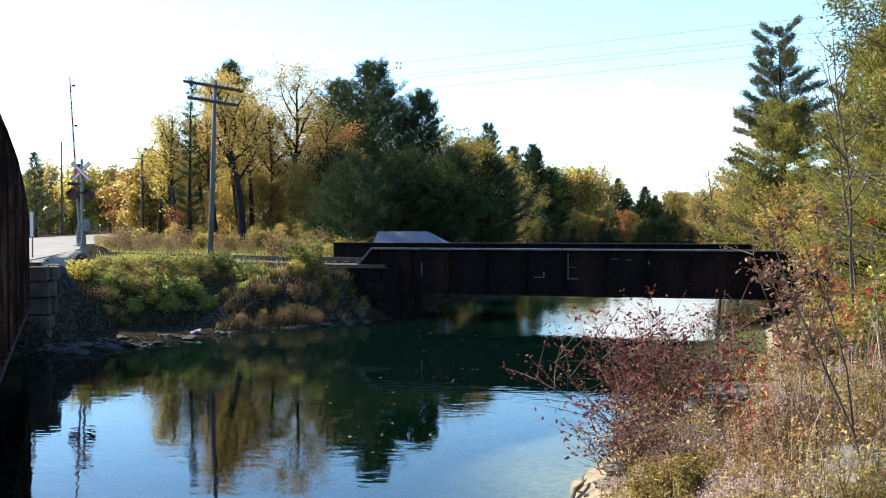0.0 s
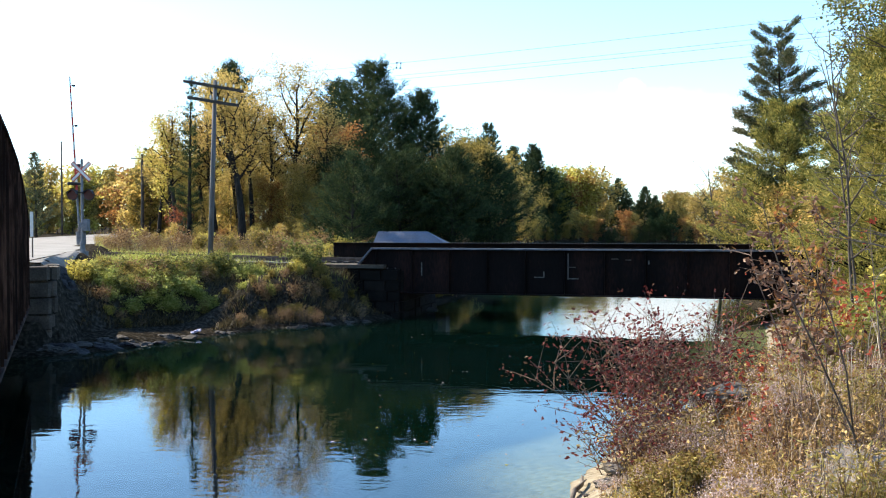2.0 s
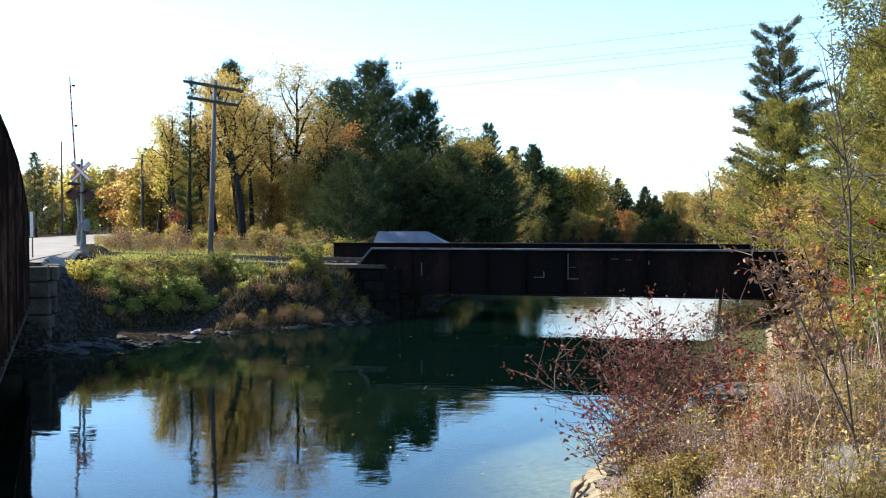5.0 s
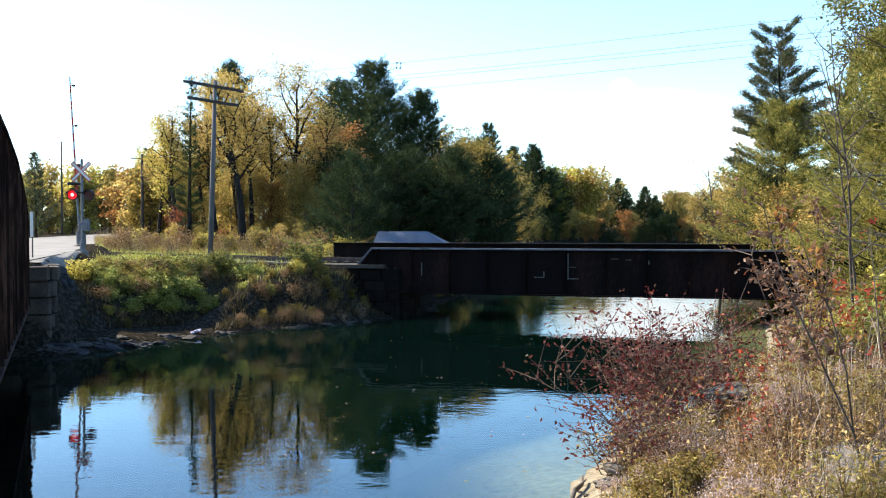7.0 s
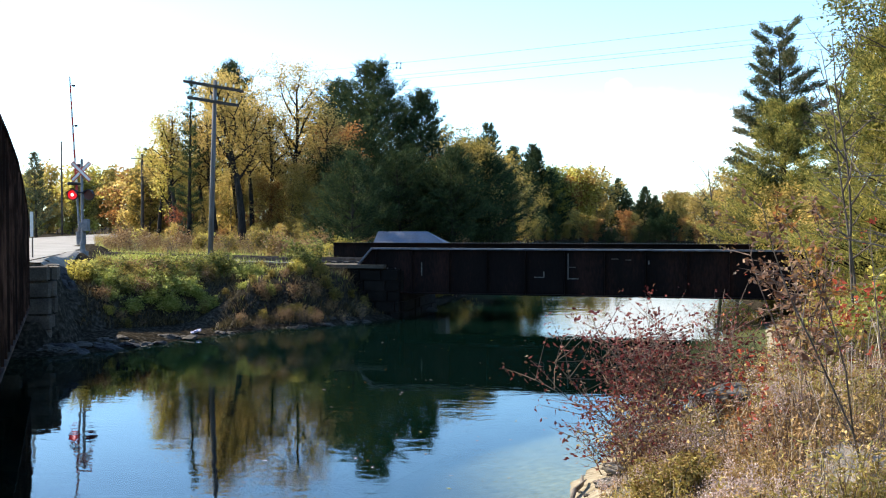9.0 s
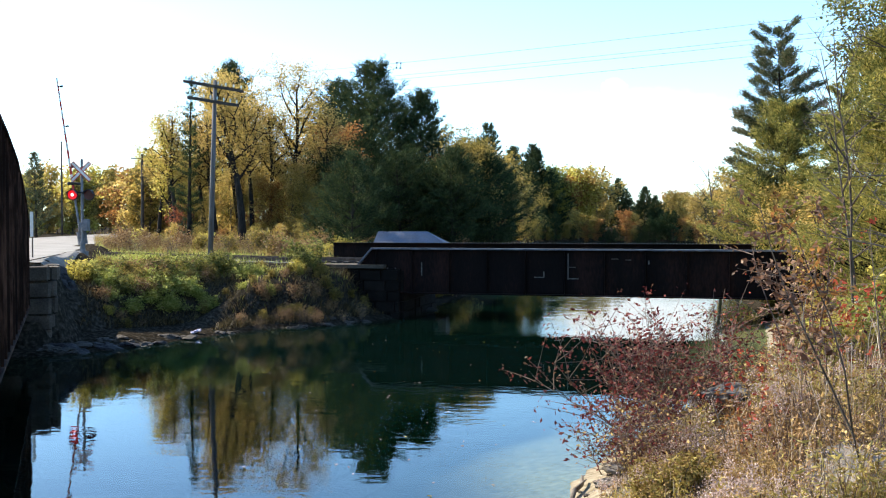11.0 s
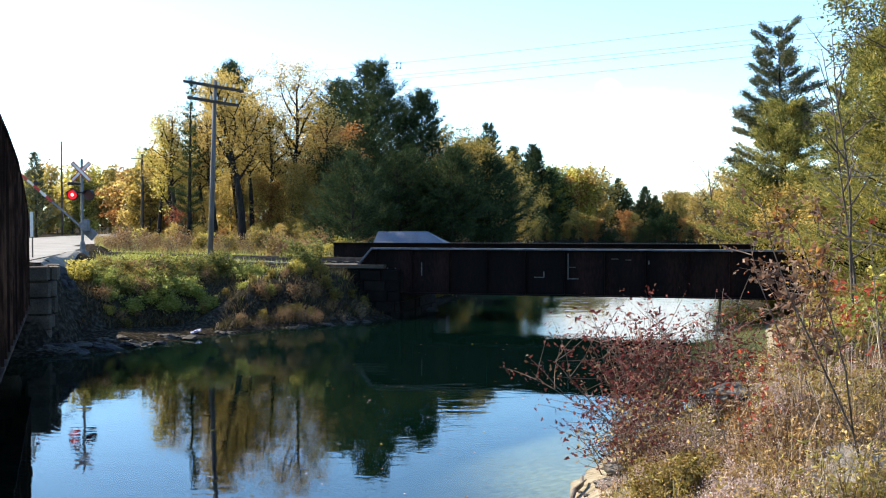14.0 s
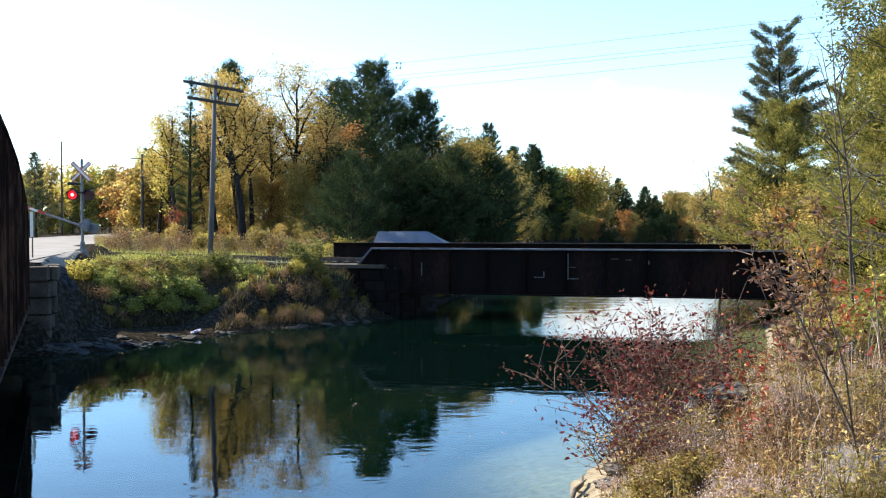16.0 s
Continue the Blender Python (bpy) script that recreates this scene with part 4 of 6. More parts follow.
def build_trees():
    # edge of the wood behind the railway
    DEEP.update(maple_tree=1.22, oak_tree=1.25, dead_spruce=1.22, young_pine=1.3, pine_tree=1.5)
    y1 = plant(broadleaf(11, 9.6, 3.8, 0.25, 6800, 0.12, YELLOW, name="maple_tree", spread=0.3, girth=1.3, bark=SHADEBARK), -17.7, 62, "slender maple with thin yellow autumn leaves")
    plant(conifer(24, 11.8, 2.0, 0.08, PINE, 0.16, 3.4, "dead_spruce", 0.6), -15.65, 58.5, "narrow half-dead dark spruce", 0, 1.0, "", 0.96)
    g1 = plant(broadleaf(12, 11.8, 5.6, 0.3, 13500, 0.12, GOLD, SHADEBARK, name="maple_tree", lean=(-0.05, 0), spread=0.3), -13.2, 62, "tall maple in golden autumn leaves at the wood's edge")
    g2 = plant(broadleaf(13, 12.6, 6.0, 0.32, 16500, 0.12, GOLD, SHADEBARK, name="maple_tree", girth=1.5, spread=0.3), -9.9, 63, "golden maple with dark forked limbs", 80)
    again(g2, -12.0, 70, 20, 0.85)
    o1 = plant(broadleaf(14, 8.6, 5.0, 0.10, 8500, 0.15, RUSSET, name="oak_tree"), -7.3, 63, "oak with russet autumn leaves between pines", 10)
    ol = plant(broadleaf(15, 8.6, 6.0, 0.08, 8500, 0.19, OLIVE, name="maple_tree"), 1.2, 70, "broad maple turning from green to ochre", 40)
    gd = plant(broadleaf(17, 8.8, 6.0, 0.08, 8500, 0.19, GOLD, name="maple_tree"), 2.2, 76, "maple in dull gold leaves behind the bridge", 40, 0.9)
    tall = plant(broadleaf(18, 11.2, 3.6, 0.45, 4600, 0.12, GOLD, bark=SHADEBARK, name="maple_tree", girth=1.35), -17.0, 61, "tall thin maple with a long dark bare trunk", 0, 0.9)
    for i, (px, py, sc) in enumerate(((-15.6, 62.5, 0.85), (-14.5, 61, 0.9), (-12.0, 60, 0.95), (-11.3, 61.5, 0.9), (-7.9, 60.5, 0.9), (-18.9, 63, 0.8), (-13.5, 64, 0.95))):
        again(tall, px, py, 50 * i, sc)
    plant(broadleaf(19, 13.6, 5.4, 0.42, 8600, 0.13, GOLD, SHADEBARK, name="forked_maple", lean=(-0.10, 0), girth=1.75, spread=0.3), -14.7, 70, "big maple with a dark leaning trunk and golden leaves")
    r1 = plant(broadleaf(16, 3.4, 1.6, 0.12, 1300, 0.14, EMBER, name="maple_tree"), -16.6, 60, "young maple with scarlet leaves", 0, 0.85)
    again(r1, -12.4, 61, 90, 0.7)
    p1 = plant(conifer(21, 11.9, 11.6, 0.04, PINE, 0.17, 1.9, irregular=0.34, taper=0.98, droop=0.15, gap=0.58, tuft=6, fluff=0.09, tip=0.09, hold=0.3, plume=0.1), -4.3, 60, "large dark green white pine behind the bridge")
    p2 = plant(conifer(22, 10.2, 7.8, 0.04, PINE, 0.17, 1.9, irregular=0.36, taper=0.92, droop=0.15, gap=0.58, tuft=6, fluff=0.09, tip=0.09, hold=0.3, plume=0.1), -1.7, 61, "dark green white pine with uneven crown")
    again(p1, -7.5, 67, 140, 1.0, "dark pine standing behind tall pines")
    again(p2, -16.4, 72, 60, 1.36, "tall pine rising behind golden maples")
    p3 = conifer(26, 6.6, 5.0, 0.03, PINE, 0.17, 1.9, "young_pine", 0.4, tuft=5, fluff=0.09, hold=0.3)
    for i, (x, y, sc) in enumerate(((-7.6, 57.5, 0.8), (-6.5, 57, 1.0), (-4.9, 56.2, 0.8), (-2.6, 57.8, 0.95), (0.6, 58.5, 1.0), (-5.5, 63, 1.35), (3.6, 67, 1.0), (4.4, 72, 0.9))):
        if i:
            again(p3, x, y, i * 67, sc, "smaller dark pine at the wood's edge")
        else:
            plant(p3, x, y, "smaller dark pine at the wood's edge", 0, sc)
    for i, (bearing, y, sc) in enumerate(((-0.035, 60, 1.0), (-0.012, 61, 0.9), (0.012, 60, 1.05), (0.03, 62, 0.95), (0.05, 63, 1.05))):
        again(p3, bearing * y, y, i * 53, sc, "dark young pine in the shade behind the bridge")
    s1 = plant(conifer(23, 10.6, 4.8, 0.10, PINE, 0.27, 2.0, irregular=0.25), 4.25, 88, "pointed dark spruce above the treeline", 0, 1.08)
    again(s1, 16.0, 172, 100, 1.6), again(s1, 6.2, 90, 200, 0.69), again(s1, 5.0, 84, 20, 0.57), again(s1, 15.2, 164, 20, 1.3)
    plant(conifer(25, 7.2, 3.0, 0.06, PINE_B, 0.26, 1.4, "spruce_tree", 0.25), -42.8, 100, "young green spruce beside the road", 0, 1.25)
    again(s1, -23.5, 76, 70, 0.72, "spruce at the wood's edge")
    again(ol, 4.6, 80, 100, 0.85), again(ol, 15.0, 172, 200, 1.55)
    again(o1, -0.6, 68, 60, 0.8), again(gd, 5.2, 84, 150, 0.8), again(ol, 1.6, 66, 80, 0.95), again(gd, 2.9, 72, 180, 0.8), again(o1, 3.3, 71, 180, 0.7)
    again(o1, -9.5, 60, 160, 0.5, "low oak with orange leaves at the wood's edge")
    again(gd, -7.0, 59.5, 200, 0.45, "low maple with gold leaves at the wood's edge")
    again(gd, -14.6, 66, 90, 0.6), again(ol, -19.5, 74, 90, 0.7), again(gd, -22.0, 75, 30, 0.7), again(y1, -21, 80, 30, 0.9), again(y1, -26.5, 84, 130, 0.95)
    for i, (x, y, sc) in enumerate(((-10.6, 58.5, 0.5), (-9.3, 59.5, 0.62), (-8.4, 58, 0.5), (-11.4, 60.5, 0.55), (-7.6, 60, 0.6), (-13.0, 62, 0.42), (-15.2, 62, 0.4))):
        again((o1, gd, ol, gd, o1, ol, gd)[i], x, y, i * 61, sc, ("low maple turning olive at the wood's edge", "low maple with gold leaves at the wood's edge", "low russet oak at the wood's edge")[(2, 1, 0, 1, 2, 0, 1)[i]])
    for i in range(14):         # thicket closing the view between the trunks
        again((y1, gd)[i % 2], -19 + i * 1.15, 72 + (i * 5 % 4), i * 47, (0.5, 0.42)[i % 2], ("slender yellow maple behind the trunks", "low gold maple behind the trunks")[i % 2])
    for i, (b, y, sc) in enumerate(((-0.285, 52, 0.17), (-0.258, 53, 0.16), (-0.232, 52, 0.14), (-0.196, 53, 0.17), (-0.172, 52, 0.17), (-0.15, 53, 0.2))):
        again((gd, ol, o1, ol)[i % 4], b * y, y, i * 83, sc, ("golden sapling maple glowing under taller trees", "olive sapling maple under taller trees", "russet sapling oak under taller trees", "olive sapling maple under taller trees")[i % 4])
    # dim second growth deeper in the wood
    for i in range(16):
        x = -22 + i * 1.65
        again((gd, o1, gd, p3 if x > -8 else y1)[i % 4], x, 78 + (i * 37 % 9) - 0.1 * i, i * 77, (0.55, 0.6, 0.5, 0.8)[i % 4], ("dull gold maple deep in the wood", "russet oak deep in the wood", "dull gold maple deep in the wood", "dark pine deep in the wood" if x > -8 else "yellow maple deep in the wood")[i % 4])
    DEEP.clear()
    for x, y, sc in ((-5.4, 55.8, 0.95), (-6.6, 57.5, 0.75)):
        again(p3, x, y, x * 50, sc, "low dark pine beside the hut")
    # far treeline beyond the river
    fars = [broadleaf(31, 8.5, 6.5, 0.05, 3200, 0.36, OLIVE, name="maple_tree"), broadleaf(32, 8.5, 6.0, 0.05, 3200, 0.36, YELLOW, name="birch_tree"),
            broadleaf(33, 8.5, 6.5, 0.05, 3200, 0.36, RUSSET, name="oak_tree"), conifer(34, 8.5, 5, 0.08, PINE, 0.45, 0.9),
            broadleaf(35, 8.5, 6.5, 0.05, 3200, 0.36, GOLD, name="maple_tree")]
    labels = ["maple turning olive far across the river and in added unseen woods", "far birch with yellow leaves across the river", "far oak with russet leaves across the river", "dark pine far across the river and in added unseen woods", "far maple with golden leaves across the river"]
    rng = random.Random(8)
    used = set()

    def far(kind, x, y, scale):
        tr = fars[kind]
        if kind in used:
            tr = copy_thing(tr, Matrix())
        used.add(kind)
        plant(tr, x, y, labels[kind], rng.uniform(0, 360), scale, "far treeline")

    for i in range(31):         # end of the long reach
        bearing = 0.082 + i * 0.0102
        y = 250 + rng.uniform(0, 16) + 1.5 * i
        far((3, 0, 2, 0, 1, 2, 1, 1, 4, 0, 3, 3, 0, 4, 0, 3, 0, 0, 4, 3, 0, 2, 0)[i % 23], bearing * y, y, rng.uniform(1.75, 2.05) * (1.0 if i < 9 else 0.9 if i < 11 else 0.74 if i < 12 else 0.5 if i < 15 else 0.64 if i < 23 else 0.85))
    for i in range(26):         # a second row behind
        bearing = 0.03 + i * 0.0105
        y = 295 + rng.uniform(0, 20)
        far(rng.choice((0, 3, 2, 4)), bearing * y, y, rng.uniform(1.8, 2.1) * (1.05 if i < 12 else 0.72 if i < 14 else 0.46 if i < 20 else 0.72))
    for i in range(40):         # low growth along its shore
        bearing = 0.075 + i * 0.0062
        y = 241.2 + rng.uniform(0, 1.2)
        far(rng.choice((0, 3, 2, 3, 0, 3, 3)), bearing * y, y, rng.uniform(0.4, 1.0))
    for i in range(7):          # left of the reach, nearer
        y = 96 + 12 * i
        far((0, 4, 0, 2, 3, 0, 1)[i], 0.05 * y + rng.uniform(-1, 1), y, rng.uniform(0.85, 1.05) * (1 + 0.06 * i))
    for i in range(30):         # behind the road
        bearing = -0.47 + i * 0.0080
        y = rng.uniform(142, 156) if i < 17 else rng.uniform(88, 100)
        far(rng.choice((0, 1, 4, 4, 2, 4, 0)), bearing * y, y, rng.uniform(0.8, 1.1) * (1.1 if i < 17 else 0.85))
    for x, y, sc in ((18.6, 262, 2.25), (25.2, 262, 2.2), (29.5, 256, 1.65), (33, 262, 1.3), (55.5, 262, 1.2), (58, 258, 0.95)):
        again(p2, x, y, x * 40, sc, "dark pine rising from the treeline")
    # right bank
    SWAY.append((plant(conifer(71, 13.6, 5.3, 0.03, PINE_B, 0.17, 5.0, irregular=0.5, taper=0.68, droop=0.34, gap=1.2, tuft=6, fluff=0.08, tip=0.2, plume=0.1), 16.95, 47.5, "tall white pine with tufted spire by the bridge end"), 0.12, 4.3, 1.0))
    plant(conifer(40, 9.6, 6.4, 0.02, PINE_Y, 0.18, 3.2, irregular=0.4, taper=0.6, droop=0.2, gap=0.8, tuft=4, fluff=0.08), 16.6, 45.8, "bushy young pine with yellowing needles by the bridge end", 70)
    for x, y, turn, sc, k, lb in ((19.2, 62, 30, 0.8, 0, "olive maple leaning over the shore beyond the bridge"), (20.8, 67, 130, 0.9, 1, "golden maple on the shore beyond the bridge"),
                                  (18.3, 56.5, 200, 0.6, 0, "olive maple leaning over the shore beyond the bridge"), (25.3, 77, 80, 0.9, 0, "olive maple leaning over the shore beyond the bridge"),
                                  (17.8, 53.5, 250, 0.5, 1, "golden maple on the shore beyond the bridge")):
        again((ol, gd)[k], x, y, turn, sc, lb)
    plant(conifer(49, 11.5, 6.0, 0.03, PINE_Y, 0.3, 2.0, irregular=0.4), 22.5, 51, "bushy pine with yellowing needles")
    SWAY.append((plant(broadleaf(50, 11.4, 6.4, 0.1, 60000, 0.11, SPRING, name="linden_tree", spread=0.32), 15.3, 31, "dense round-crowned tree with yellow-green leaves on the near bank", 40), 0.22, 3.1, 0.0))
    plant(conifer(42, 8.6, 6.0, 0.03, PINE_Y, 0.15, 3.6, irregular=0.45, taper=0.55, droop=0.2, gap=0.7, tuft=5, fluff=0.08), 14.2, 29.2, "broad green pine on the near bank", 40)
    gb = plant(broadleaf(48, 6.4, 3.0, 0.06, 6000, 0.11, GOLD, name="birch_tree", spread=0.24), 15.4, 43.6, "small birch with golden leaves by the bridge end")
    again(gb, 16.7, 44.2, 140, 0.82), again(gb, 13.1, 32.5, 220, 0.85, "slender birch with golden leaves on the near bank")
    plant(broadleaf(47, 9.4, 4.6, 0.2, 120, 0.12, OLIVE, BARK, name="bare_tree", girth=0.8), 18.0, 61.5, "bare grey tree behind the pine")
    SWAY.append((plant(broadleaf(45, 9.2, 2.6, 0.3, 20, 0.10, YELLOW, BARK, name="bare_tree", lean=(-0.02, 0), girth=0.34), 10.45, 24, "nearly bare leaning tree with grey bark"), 0.4, 2.7, 0.5))
    SWAY.append((plant(broadleaf(44, 8.8, 2.2, 0.4, 16, 0.10, YELLOW, BARK, name="bare_tree", lean=(-0.03, 0.02), girth=0.3), 10.7, 24.3, "second bare stem leaning beside its neighbour"), 0.4, 2.5, 1.6))
    SWAY.append((plant(broadleaf(46, 7.4, 4.5, 0.2, 90, 0.10, OLIVE, PALEBARK, name="bare_tree", lean=(-0.05, 0), girth=0.28), 8.9, 17.5, "bare sapling with long pale branches"), 0.4, 2.9, 2.2))
    bt = thing("bare_tree", pose(7.5, 12.6, 2.0), "bare tree reaching dark crooked branches over the bank", "tree")
    r3 = random.Random(51)
    part("trunk", Shape().tube(bend(r3, (0, 0, -0.3), (0.05, 0, 1), 7.0, 8, 0, 0.05), [0.10, 0.095, 0.09, 0.08, 0.07, 0.06, 0.05, 0.035, 0.02], 8), BARK, bt, smooth=True)
    for z, ln, up in ((1.75, 2.7, 0.10), (1.95, 2.3, 0.02), (2.5, 2.0, 0.12), (2.9, 2.6, 0.05), (3.4, 2.2, 0.16), (4.2, 2.4, 0.2), (5.0, 2.2, 0.3), (5.5, 2.0, 0.2)):
        lb = bend(r3, (0.1, 0, z), (-1, r3.uniform(-0.15, 0.25), up - 0.1), ln, 7, 0.02, 0.10)
        sh = Shape().tube(lb, [0.022, 0.02, 0.018, 0.015, 0.012, 0.009, 0.007, 0.003], 5)
        for k in (3, 4, 5, 6):
            sh.tube(bend(r3, lb[k], (-0.8, r3.uniform(-0.6, 0.6), r3.uniform(-0.5, 0.7)), r3.uniform(0.3, 0.7), 4, 0.0, 0.15), [0.007, 0.006, 0.005, 0.003, 0.002], 4)
        part("limb", sh, PALEBARK if z < 3 else BARK, bt)
    # unseen trees added beside and behind the camera to block sky light
    for x, y, k in ((-26, -14, 0), (-17, -20, 3), (-9, -15, 4), (-2, -19, 0), (6, -14, 3), (13, -18, 2), (20, -11, 0), (25, -3, 3), (22, 7, 4), (28, 14, 0), (24, 22, 3), (31, 29, 0), (27, 37, 3), (-36, -6, 4), (16, -6, 0)):
        far(k, x, y, 1.35)


build_trees()


# ---- undergrowth ----
def shrub(seed, h, w, stems, leaves, size, material, name="shrub", bark=None, spread=0.1, slim=0.5, splay=0.6, twigs=1, second=None, share=0.35):
    rng, nr = random.Random(seed), np.random.default_rng(seed)
    t = thing(name, Matrix(), "", "shrub")
    tips = []
    for i in range(stems):
        sh = Shape()
        az = rng.uniform(0, 6.28)
        b = Vector((rng.gauss(0, 0.08 * w), rng.gauss(0, 0.08 * w), -0.1))
        st = bend(rng, b, (math.cos(az) * splay * rng.random(), math.sin(az) * splay * rng.random(), 1), h * rng.uniform(0.6, 1.05), 6, 0.0, 0.16)
        r = 0.006 + 0.005 * h
        sh.tube(st, [r * (1 - 0.14 * j) for j in range(7)], 4, False)
        for j in range(2, 7):
            for _ in range(twigs):
                tw = bend(rng, st[j], (rng.uniform(-1, 1), rng.uniform(-1, 1), rng.uniform(-0.1, 0.9)), w * rng.uniform(0.12, 0.32), 3, 0.03, 0.2)
                sh.tube(tw, [r * 0.5, r * 0.4, r * 0.3, 0.002], 3, False)
                tips += [tuple(tw[1]), tuple(tw[2]), tuple(tw[3])]
        part("stem", sh, bark or TWIG, t)
    c = np.array(tips)
    pos = c[nr.integers(0, len(c), leaves)] + nr.normal(size=(leaves, 3)) * spread
    k = int(leaves * (1 - share)) if second else leaves
    part("foliage", leaf_cloud("foliage", pos[:k], size, material, nr, slim), None, t)
    if second:
        part("withered_leaves", leaf_cloud("foliage", pos[k:], size * 0.9, second, nr, slim), None, t)
    return t


def blades(name, label, pts, tall, wide, material, seed, lean=0.35, category="grass"):
    """Upright blades or stalks standing on the ground at pts (x, y)."""
    nr = np.random.default_rng(seed)
    n = len(pts)
    b = np.column_stack([pts, height(pts[:, 0], pts[:, 1]) - 0.03])
    swell = 0.85 + 0.45 * np.sin(pts[:, 0] * 2.3 + 2 * np.sin(pts[:, 1] * 1.1)) * np.sin(pts[:, 1] * 2.9 + 1.5)
    sd, nb = bank_distance(pts[:, 0], pts[:, 1])
    shore = np.where(nb, np.clip(sd / 3.2, 0.35, 1.0), 1.0)         # plants stay low near the water
    hgt = (tall * (0.4 + 0.8 * nr.random(n)) * swell * shore)[:, None]
    az = nr.uniform(0, 2 * math.pi, n)
    side = np.column_stack([np.cos(az), np.sin(az), np.zeros(n)]) * wide * (0.6 + 0.8 * nr.random(n))[:, None]
    off = np.clip(nr.normal(size=(n, 3)), -1.6, 1.6) * lean
    off[:, 2] = 0
    mid = b + off * hgt * 0.35 + np.array([0, 0, 0.6]) * hgt
    tip = b + off * hgt + np.array([0, 0, 1.0]) * hgt
    v = np.stack([b - side, b + side, mid + side * 0.7, tip, mid - side * 0.7], 1).reshape(-1, 3)
    k = np.arange(n)[:, None] * 5
    me = bpy.data.meshes.new(name)
    me.from_pydata(v.tolist(), [], (k + [0, 1, 2, 4]).tolist() + (k + [4, 2, 3]).tolist())
    me.materials.append(material)
    return tagged(part(name, me), label, category, kind="stuff"), tip


def scatter(rng, n, x0, x1, y0, y1, lo, hi, near, tries=60):
    """Random points whose distance from the waterline lies between lo and hi, on one bank."""
    x, y = rng.uniform(x0, x1, n * tries), rng.uniform(y0, y1, n * tries)
    s, nb = bank_distance(x, y)
    ok = (s > lo) & (s < hi) & (nb == near)
    return np.column_stack([x[ok], y[ok]])[:n]


def herbs(nm, label, pts, tall, leaf_mat, head_mat, leaves, heads, leaf_size, head_size, puff, seed, stalk=0.004):
    """Stalks with narrow leaves up the stem and, where given, fluffy heads at the top."""
    nr = np.random.default_rng(seed)
    hub = pts[: max(1, len(pts) // 9)]          # stalks rise in clumps
    pts = hub[nr.integers(0, len(hub), len(pts))] + nr.normal(size=(len(pts), 2)) * 0.11
    ob, tip = blades(nm, label, pts, tall, stalk, DRY, seed, 0.3, "weeds")
    root = np.column_stack([pts, height(pts[:, 0], pts[:, 1])])
    n = len(pts)
    if leaves:
        u = nr.uniform(0.15, 1.0, (n, leaves, 1))
        c = (root[:, None] * (1 - u) + tip[:, None] * u + nr.normal(size=(n, leaves, 3)) * 0.035).reshape(-1, 3)
        tagged(part(nm + "_leaves", leaf_cloud("herb_leaves", c, leaf_size, leaf_mat, nr, 0.24, up=0.4)), "narrow leaves of " + label, "weeds", kind="stuff")
    if heads:
        c = (tip[:, None] + nr.normal(size=(n, heads, 3)) * puff).reshape(-1, 3)
        tagged(part(nm + "_heads", leaf_cloud("herb_heads", c, head_size, head_mat, nr, 0.8)), "fluffy heads of " + label, "weeds", kind="stuff")


def build_oak_sapling():
    """Two leaning stems from one root; curled brown leaves hang in the upper half."""
    t = thing("oak_sapling", pose(4.40, 9.6, float(height(4.40, 9.6)) - 0.1), "leaning oak sapling with bare lower stems and curled brown leaves", "sapling")
    rng, nr, tips = random.Random(95), np.random.default_rng(95), []
    root = t.matrix_basis.translation
    left = [(4.40, 9.6, root.z), (4.17, 9.6, 2.13), (3.75, 9.6, 3.04), (3.52, 9.65, 3.55), (3.38, 9.7, 4.0), (3.25, 9.7, 4.5)]
    right = [(4.17, 9.6, 2.13), (4.11, 9.65, 2.75), (3.97, 9.7, 3.33), (3.78, 9.75, 3.8), (3.64, 9.75, 4.2)]
    for way, r in ((left, 0.014), (right, 0.011)):
        pts = [Vector(p) - root for p in way]
        part("stem", Shape().tube(pts, [r * (1 - 0.15 * i) for i in range(len(pts))], 6), BARK, t, smooth=True)
        for i in range(2, len(pts)):
            for _ in range(3):
                q = pts[i - 1].lerp(pts[i], rng.uniform(0.2, 1))
                tw = bend(rng, q, (rng.uniform(-1.2, 0.7), rng.uniform(-0.5, 0.5), rng.uniform(-0.1, 0.7)), rng.uniform(0.18, 0.5), 4, 0.02, 0.18)
                part("twig", Shape().tube(tw, [0.006, 0.005, 0.004, 0.003, 0.002], 4, False), TWIG, t)
                tips += [tuple(p) for p in tw[1:]]
    c = np.repeat(np.array(tips), 3, axis=0) + nr.normal(size=(len(tips) * 3, 3)) * 0.035
    k = len(c) * 7 // 10
    part("foliage", leaf_cloud("foliage", c[:k], 0.085, OAKBROWN, nr, 0.55), None, t)
    part("withered_leaves", leaf_cloud("foliage", c[k:], 0.08, RUSSET, nr, 0.55), None, t)
    return t


